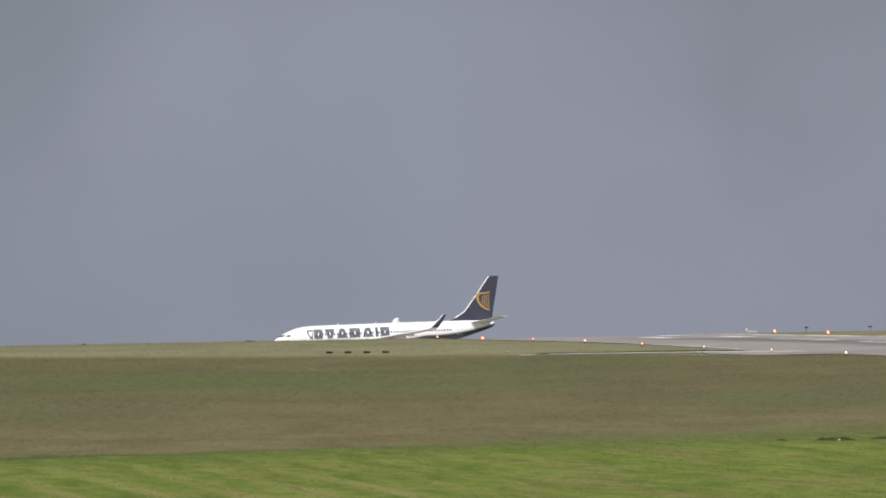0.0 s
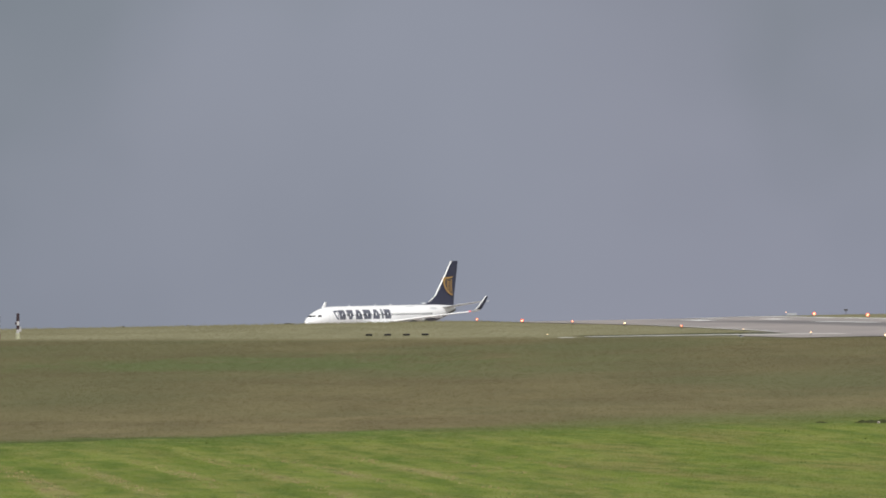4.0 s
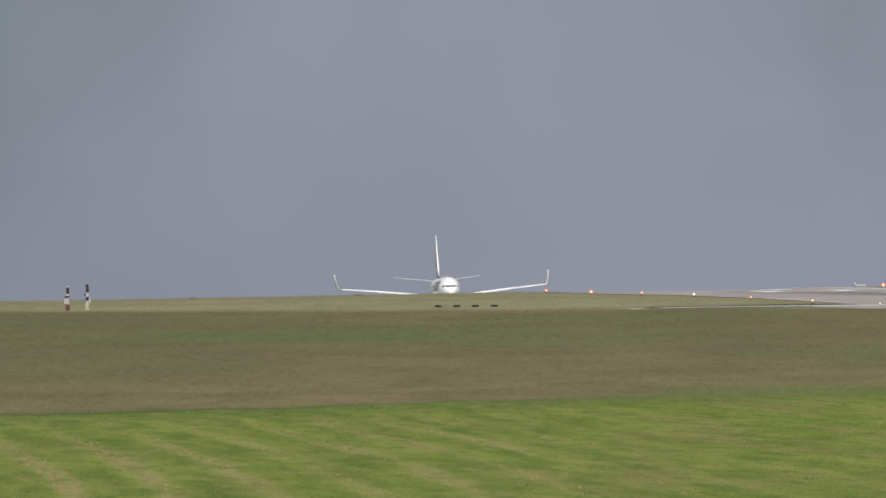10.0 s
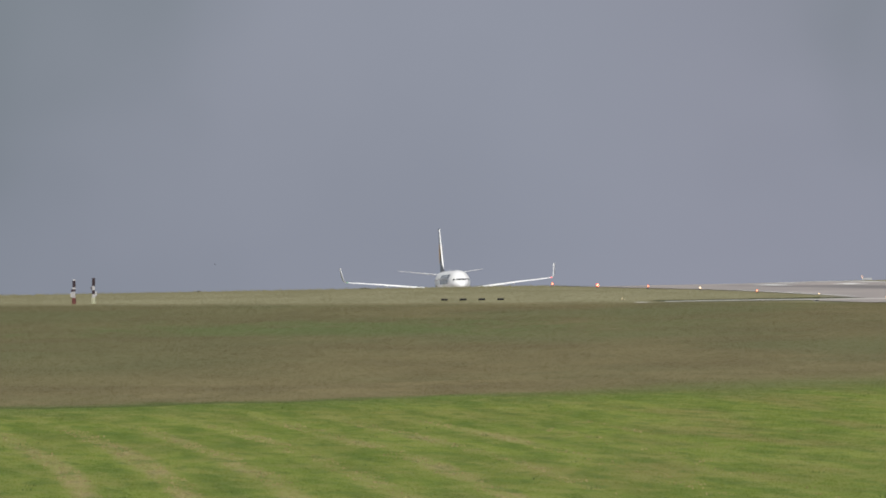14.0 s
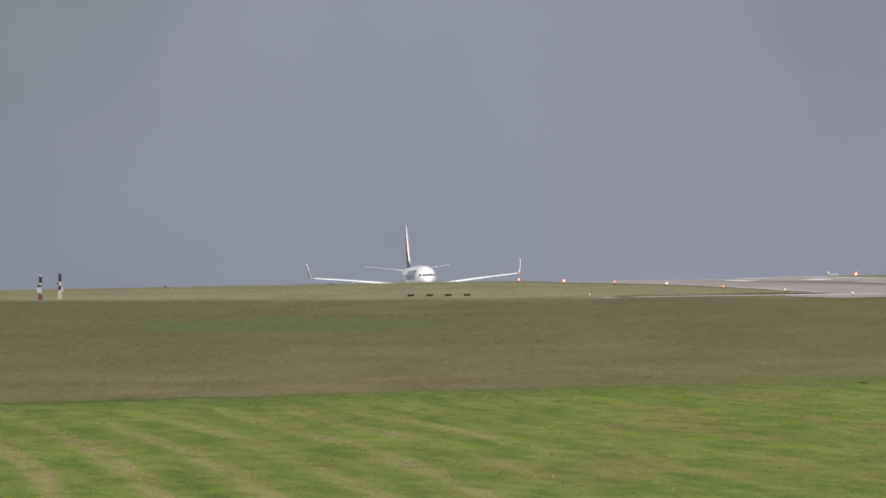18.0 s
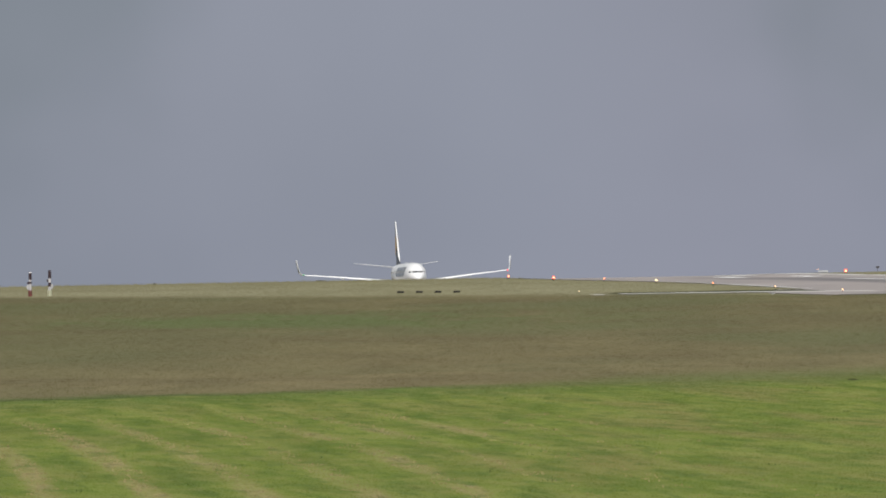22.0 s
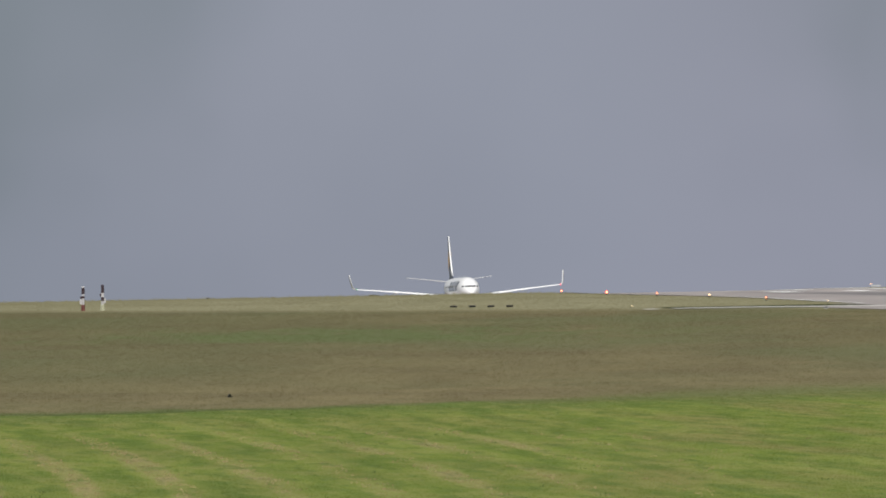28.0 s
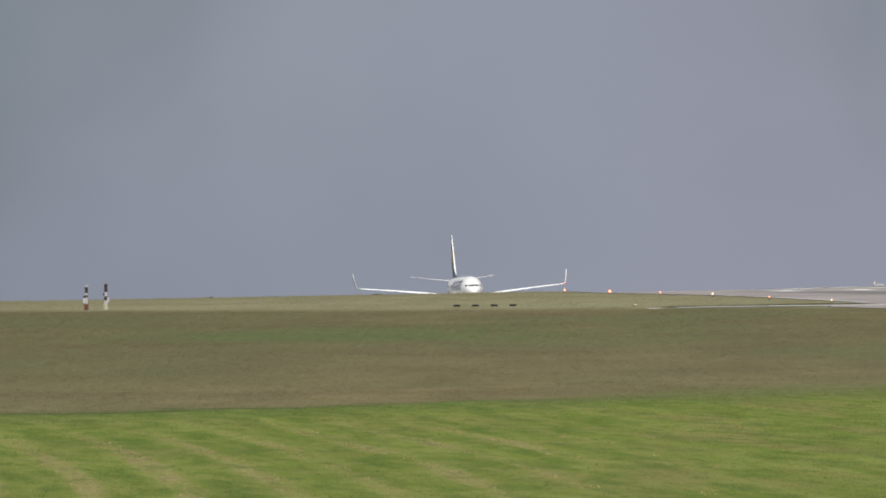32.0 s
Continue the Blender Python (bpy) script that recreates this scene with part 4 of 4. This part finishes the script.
def banded_pole(x, y, tall, bands, cap, box_side, base_wide):
    """A banded marker mast; bands: colour and height share, from the ground up."""
    p = thing("marker_pole", stand(x, y), "thick marker pole with dark red and white bands in grass", "marker pole", "pair of marker poles")
    z0 = 0.0
    for k, (mat, share) in enumerate(bands):
        z1 = z0 + tall * share
        r = base_wide if k == 0 else 0.19
        part("band", lathe([(z0, r), (z1 - 0.03, r * 0.97), (z1 - 0.01, r * 0.9)], 16), mat, p, {"faded_red_paint": "faded red band", "dark_maroon_paint": "dark maroon band"}.get(mat.name, "dirty white band"))
        z0 = z1
    part("cap", lathe([(tall, 0.22), (tall + 0.08, 0.21), (tall + 0.15, 0.08)], 16), cap, p)
    x0, x1 = (-0.40, -0.18) if box_side < 0 else (0.18, 0.40)
    part("side_box", box(x0, x1, -0.2, 0.15, tall * 0.30, tall * 0.50, 0.03), BAND, p, "small white box on the pole")
    part("side_lamp", box(-x1 * 0.85, -x0 * 0.85, -0.18, 0.12, tall * 0.58, tall * 0.68, 0.03) if box_side > 0 else box(-0.36, -0.16, -0.18, 0.12, tall * 0.53, tall * 0.62, 0.03), MAROON, p, "small dark box on the pole")
    return p


banded_pole(-58.25, 1580.0, 2.85, ((RED, 0.27), (BAND, 0.16), (BAND, 0.11), (MAROON, 0.10), (BAND, 0.08), (MAROON, 0.28)), BAND, -1, 0.25)
banded_pole(-56.05, 1585.0, 3.0, ((CREAM, 0.24), (BAND, 0.14), (MAROON, 0.17), (BAND, 0.17), (MAROON, 0.28)), MAROON, 1, 0.27)


def crest_marker(x, y, wide, tall):
    c = thing("ground_light", stand(x, y), "small dark ground light fitting on the grass crest", "ground light", "crest ground lights")
    part("body", lathe([(0, wide * 0.5), (tall * 0.5, wide * 0.46), (tall * 0.85, wide * 0.3), (tall, wide * 0.1)], 14), DARK, c)
    part("foot", lathe([(0, wide * 0.62), (0.04, wide * 0.6)], 14), GREY, c)
    return c


for az, depth, wide, tall in ((-627, 1850, 0.55, 0.26), (-512, 1850, 0.6, 0.16)):
    crest_marker(az * depth / 23000.0, depth, wide, tall)


def t_sign(x, y, tall):
    s = thing("airfield_sign", stand(x, y), "dark airfield sign board on a thin post beyond the runway", "sign", "dark signs beyond the runway")
    part("post", lathe([(0, 0.03), (tall - 0.2, 0.025)], 8), DARK, s)
    part("board", box(-0.26, 0.26, -0.05, 0.05, tall - 0.22, tall, 0.02), DARK, s, "dark sign board")
    return s


t_sign(652 * 1830 / 23000.0, 1830, 0.85)
t_sign(765 * 1815 / 23000.0, 1815, 0.85)


def white_board(x, y):
    s = thing("airfield_sign", stand(x, y), "low white sign board beside the runway", "sign")
    part("board", box(-0.7, 0.7, -0.08, 0.08, 0.12, 0.38, 0.03), GREY, s, "white panel")
    for k in (-0.6, 0.6):
        part("leg", lathe([(0, 0.04), (0.13, 0.04)], 8, "z", (k, 0, 0)), GREY, s)
    part("marker_lamp", lathe([(0.5, 0.06), (0.58, 0.05), (0.6, 0.02)], 10, "z", (-0.75, 0, 0)), HOT, s)
    return s


white_board(44.7, 1850)


def scrub(x, y, wide, tall, seed):
    """A low straggly clump: short stems with many small leaves."""
    rng = np.random.default_rng(seed)
    s = thing("shrub", stand(x, y), "low dull brown-green scrub on the crest", "shrub")
    bm = bmesh.new()
    for _ in range(14):
        a, lean = rng.uniform(-0.45, 0.45) * wide, rng.normal(0, 0.12)
        base = [bm.verts.new((a + dx, dy, -0.03)) for dx, dy in ((-0.012, 0), (0.012, 0), (0, 0.02))]
        tip = bm.verts.new((a + lean, rng.normal(0, 0.1), tall * rng.uniform(0.6, 1.0)))
        for p, q in ((0, 1), (1, 2), (2, 0)):
            bm.faces.new((base[p], base[q], tip))
    part("stems", bm, RUST, s)
    bm = bmesh.new()
    for _ in range(420):
        a = rng.uniform(-0.5, 0.5)
        c = Vector((a * wide, rng.normal(0, 0.2), tall * (1 - 3 * a * a) * rng.uniform(0.05, 1.0)))
        d, e = Vector(rng.normal(0, 0.05, 3)), Vector(rng.normal(0, 0.05, 3))
        bm.faces.new([bm.verts.new(p) for p in (c - d, c + e, c + d, c - e * 0.6)])
    part("leaves", bm, LEAF, s)
    return s


scrub(-333 * 1850 / 23000.0, 1850, 1.5, 0.17, 4)


def mound(x, y, wide, deep, tall, seed):
    """A low grassy hump in the mown field; its shadow line is put into the dark colour."""
    verts, faces, n = [], [], 14
    for j in range(n + 1):
        for i in range(n + 1):
            a, b = 2 * i / n - 1, 2 * j / n - 1
            px, py = x + a * wide * 0.5, y + b * deep * 0.5
            dome = max(0.0, 1 - a * a - b * b)
            lump = 0.6 + 0.8 * noise.noise(Vector((px * 1.7, py * 0.6, seed)))
            verts.append((px, py, float(ground_z(px, py)) - 0.02 + tall * dome * lump))
    for j in range(n):
        for i in range(n):
            faces.append((j * (n + 1) + i, j * (n + 1) + i + 1, (j + 1) * (n + 1) + i + 1, (j + 1) * (n + 1) + i))
    return tagged(mesh_object("shaded_hump", verts, faces, DARK_GREEN, smooth=True), "low grassy hump in the mown grass, dark green with painted shadow", "earth mound", "earth mounds")


mound(23.2, 757.5, 2.6, 9.0, 0.24, 1.0)
mound(26.9, 762.0, 3.2, 12.0, 0.28, 2.0)
mound(20.1, 758.0, 0.9, 4.0, 0.12, 3.0)


def stone(x, y, size):
    bm = bmesh.new()
    bmesh.ops.create_icosphere(bm, subdivisions=2, radius=size)
    for v in bm.verts:
        v.co = Vector((v.co.x * 1.3, v.co.y, v.co.z * 0.8)) * (1 + 0.35 * noise.noise(v.co * 4.0 / size * 0.3))
    me = bpy.data.meshes.new("stone")
    bm.to_mesh(me)
    bm.free()
    me.materials.append(STONE)
    ob = new("stone", me)
    ob.matrix_world = pose(x, y, float(ground_z(x, y)) + size * 0.75)
    return tagged(ob, "small pale stone lying by the dark green hump", "stone")


stone(23.25, 753.0, 0.08)

# ---- birds ----


def bird(span, label):
    """A crow-like bird flying along +x, wings held at a shallow angle."""
    b = thing("bird", pose(0, 0, 0), label, "bird")
    r = span / 0.9
    part("body", lathe([(-0.2 * r, 0.015 * r), (-0.1 * r, 0.05 * r), (0.02 * r, 0.065 * r), (0.12 * r, 0.05 * r), (0.17 * r, 0.035 * r), (0.21 * r, 0.04 * r), (0.25 * r, 0.02 * r)], 12, "x"), FEATHER, b, smooth=True)
    part("beak", lathe([(0.245 * r, 0.014 * r), (0.31 * r, 0.003 * r)], 8, "x"), BEAK, b)
    part("tail", box(-0.36 * r, -0.17 * r, -0.045 * r, 0.045 * r, -0.008 * r, 0.008 * r), FEATHER, b)
    for s in (1, -1):
        rows = [[(0.10 * r, 0.04 * s * r, 0.02 * r), (-0.10 * r, 0.04 * s * r, 0.015 * r), (-0.10 * r, 0.04 * s * r, 0.005 * r), (0.10 * r, 0.04 * s * r, 0.005 * r)],
                [(0.13 * r, 0.22 * s * r, 0.11 * r), (-0.08 * r, 0.22 * s * r, 0.10 * r), (-0.08 * r, 0.22 * s * r, 0.09 * r), (0.13 * r, 0.22 * s * r, 0.095 * r)],
                [(0.02 * r, 0.46 * s * r, 0.17 * r), (-0.07 * r, 0.45 * s * r, 0.165 * r), (-0.07 * r, 0.45 * s * r, 0.16 * r), (0.02 * r, 0.46 * s * r, 0.165 * r)]]
        part("wing", loft(rows), FEATHER, b)
    return b


low_bird = bird(0.42, "black bird flying low over the grass")
high_bird = bird(0.6, "black bird gliding down the grey sky")
meadow_bird = bird(0.8, "small dark bird fluttering up from the tall grass")
climbing_bird = bird(0.3, "small dark bird climbing over the field into the grey sky")
far_bird = bird(0.32, "small dark bird far off in the grey sky")


def flap(flyer, beats, spread, rest):
    """Beats a bird's wings about its shoulders: beats a second, half the stroke and the middle of it, in degrees."""
    step = 0.3 / beats
    times = [k * step for k in range(int(32.0 / step))] + [32.0]
    for wing, s in zip([w for w in flyer.children if w.name.startswith("wing")], (1, -1)):
        walk(wing, [(t, pose(0, 0, 0, s * (rest + spread * math.sin(2 * math.pi * beats * t)))) for t in times])


def motions():
    # the airliner: seconds, heading off the camera's line, sideways place (m), depth (m)
    taxi = [(0, 77.2, -8.87, 2170.0), (0.5, 72.5, -10.09, 2169.5), (1, 69, -11.22, 2169.0), (1.5, 65.5, -12.26, 2168.5), (2, 60.8, -13.20, 2168.0), (2.5, 56.6, -13.95, 2167.5), (3, 51.9, -14.79, 2167.0), (3.5, 47, -15.45, 2166.5), (4.5, 34.6, -16.43, 2165.1), (5.5, 24, -16.56, 2163.7), (6, 19, -16.74, 2163.0), (6.5, 14, -16.83, 2162.4), (7, 9.3, -16.92, 2161.8), (7.5, 5.3, -16.96, 2161.2), (8, 2.1, -17.00, 2160.7), (8.5, -0.3, -17.00, 2160.1), (9, -2, -16.99, 2159.5), (9.5, -3.4, -16.99, 2159.3), (10, -4.1, -16.94, 2159.1), (11, -4.9, -16.89, 2158.8), (12, -5.4, -16.84, 2158.4), (13, -5.8, -16.79, 2158.0), (14.5, -6, -16.79, 2158.0), (32, -6, -16.79, 2158.0)]
    rows = []
    for t, head, x, y in taxi:
        z = float(ground_z(x, y)) + 0.06
        # the taxiway's bend lies higher and on a steeper slope than the runway
        rise = float(np.interp(t, (0, 1, 2, 3, 3.5, 5.5, 6, 7, 9), (0.25, 0.3, 0.33, 0.38, 0.38, 0.25, 0.2, 0.12, 0.12)))
        steep = float(np.interp(t, (0, 1, 2, 3, 5.5, 7), (0.75, 0.55, 0.4, 0.3, 0.1, 0.0)))
        rows.append((t, pose(x, y, z + rise, -0.6, -1.5 - steep, 0) @ pose(0, 0, 0, 0, 0, -90 - head)))
    walk(airliner, rows)
    walk(low_bird, [(0, pose(-300, 500, 0.5, 0, 0, 8)), (27.0, pose(-32.0, 500, -0.9, 0, 0, 8)), (27.6, pose(-20.7, 500, 0.42, 0, 0, 8)), (28.0, pose(-12.8, 500, 1.53, 0, 0, 8)),
                    (28.3, pose(-7.7, 500, 2.6, 0, 0, 8)), (28.6, pose(-1.3, 500, 3.25, 0, 0, 8)), (29.0, pose(6.4, 500, 4.45, 0, 0, 8)), (29.6, pose(17.5, 500, 6.0, 0, 0, 8)), (32, pose(62, 500, 12, 0, 0, 8))])
    walk(high_bird, [(0, pose(-180, 700, 120, 0, 0, -15)), (24.0, pose(-8.0, 700, 27.0, 0, 0, -25)), (25.1, pose(1.5, 700, 19.4, 0, 0, -25)), (25.3, pose(3.5, 700, 18.1, 0, 0, -25)), (25.5, pose(5.5, 700, 17.2, 0, 0, -25)),
                     (27.0, pose(24.0, 700, 10.5, 0, 0, -20)), (32, pose(120, 700, 8, 0, 0, 0))])
    walk(far_bird, [(0, pose(-190, 1400, 12, 0, 0, 5)), (11.5, pose(-53.0, 1400, 5.2, 0, 0, 5)), (12.1, pose(-49.2, 1400, 4.9, 0, 0, 5)), (13.0, pose(-43.4, 1400, 4.85, 0, 0, 5)), (13.5, pose(-40.0, 1400, 4.1, 0, 0, 5)),
                    (15.0, pose(-29.0, 1400, 4.2, 0, 0, 5)), (16.3, pose(-20.4, 1400, 4.42, 0, 0, 5)), (16.5, pose(-19.4, 1400, 4.6, 0, 0, 5)), (17.0, pose(-16.4, 1400, 5.0, 0, 0, 5)), (17.6, pose(-12.8, 1480, 4.4, 0, 5, 40)),
                    (18.8, pose(-8.0, 1850, 0.6, 0, 5, 60)), (20.0, pose(-5.0, 2060, float(ground_z(-5.0, 2060)) + 0.08, 0, 0, 60)), (32, pose(-3.0, 2066, float(ground_z(-3.0, 2066)) + 0.08, 0, 0, 60))])
    walk(climbing_bird, [(0, pose(300, 900, 6.0, 0, 0, 172)), (18.3, pose(21.0, 900, 1.2, 0, 0, 172)), (19.3, pose(6.7, 900, 5.92, 0, -20, 172)), (19.5, pose(3.9, 900, 7.37, 0, -20, 172)),
                         (19.7, pose(0.9, 900, 8.44, 0, -10, 172)), (19.9, pose(-2.0, 900, 8.73, 0, 0, 172)), (20.1, pose(-4.8, 900, 8.6, 0, 0, 172)), (20.4, pose(-9.0, 900, 9.37, 0, -8, 172)),
                         (21.0, pose(-19.5, 904, 11.0, 0, -8, 172)), (22.0, pose(-40.0, 915, 14.0, 0, -8, 172)), (32, pose(-170, 900, 34.0, 0, -8, 172))])
    # rises from the grass three times, low in it before and between
    hops = [(0, -12.0, -0.3), (4.9, -14.9, -0.25), (5.5, -17.08, 0.84), (5.7, -17.91, 1.11), (5.9, -18.8, 1.5), (6.1, -19.77, 1.78), (6.3, -20.7, 2.0), (6.5, -21.4, 1.84), (6.7, -22.2, 1.5), (6.95, -22.8, -0.2), (7.45, -23.6, -0.2), (7.7, -24.4, 0.66), (7.9, -25.2, 0.72), (8.2, -26.3, 0.60), (8.45, -27.0, -0.3), (18.4, -45.2, -0.25), (18.7, -46.1, 0.88),
            (19.0, -47.1, 1.12), (19.4, -48.9, 1.38), (19.8, -50.6, 1.35), (20.1, -52.3, 0.85), (20.3, -53.2, -0.2), (32, -53.6, -0.3)]
    for flyer, beats, spread, rest in ((low_bird, 3.0, 24, 4), (meadow_bird, 3.5, 34, 10), (climbing_bird, 3.5, 28, 4), (far_bird, 3.0, 24, 4), (high_bird, 0.5, 5, 4)):
        flap(flyer, beats, spread, rest)
    walk(meadow_bird, [(t, pose(x, 1520, float(ground_z(x, 1520)) + h, 0, -12, 172)) for t, x, h in hops])


motions()
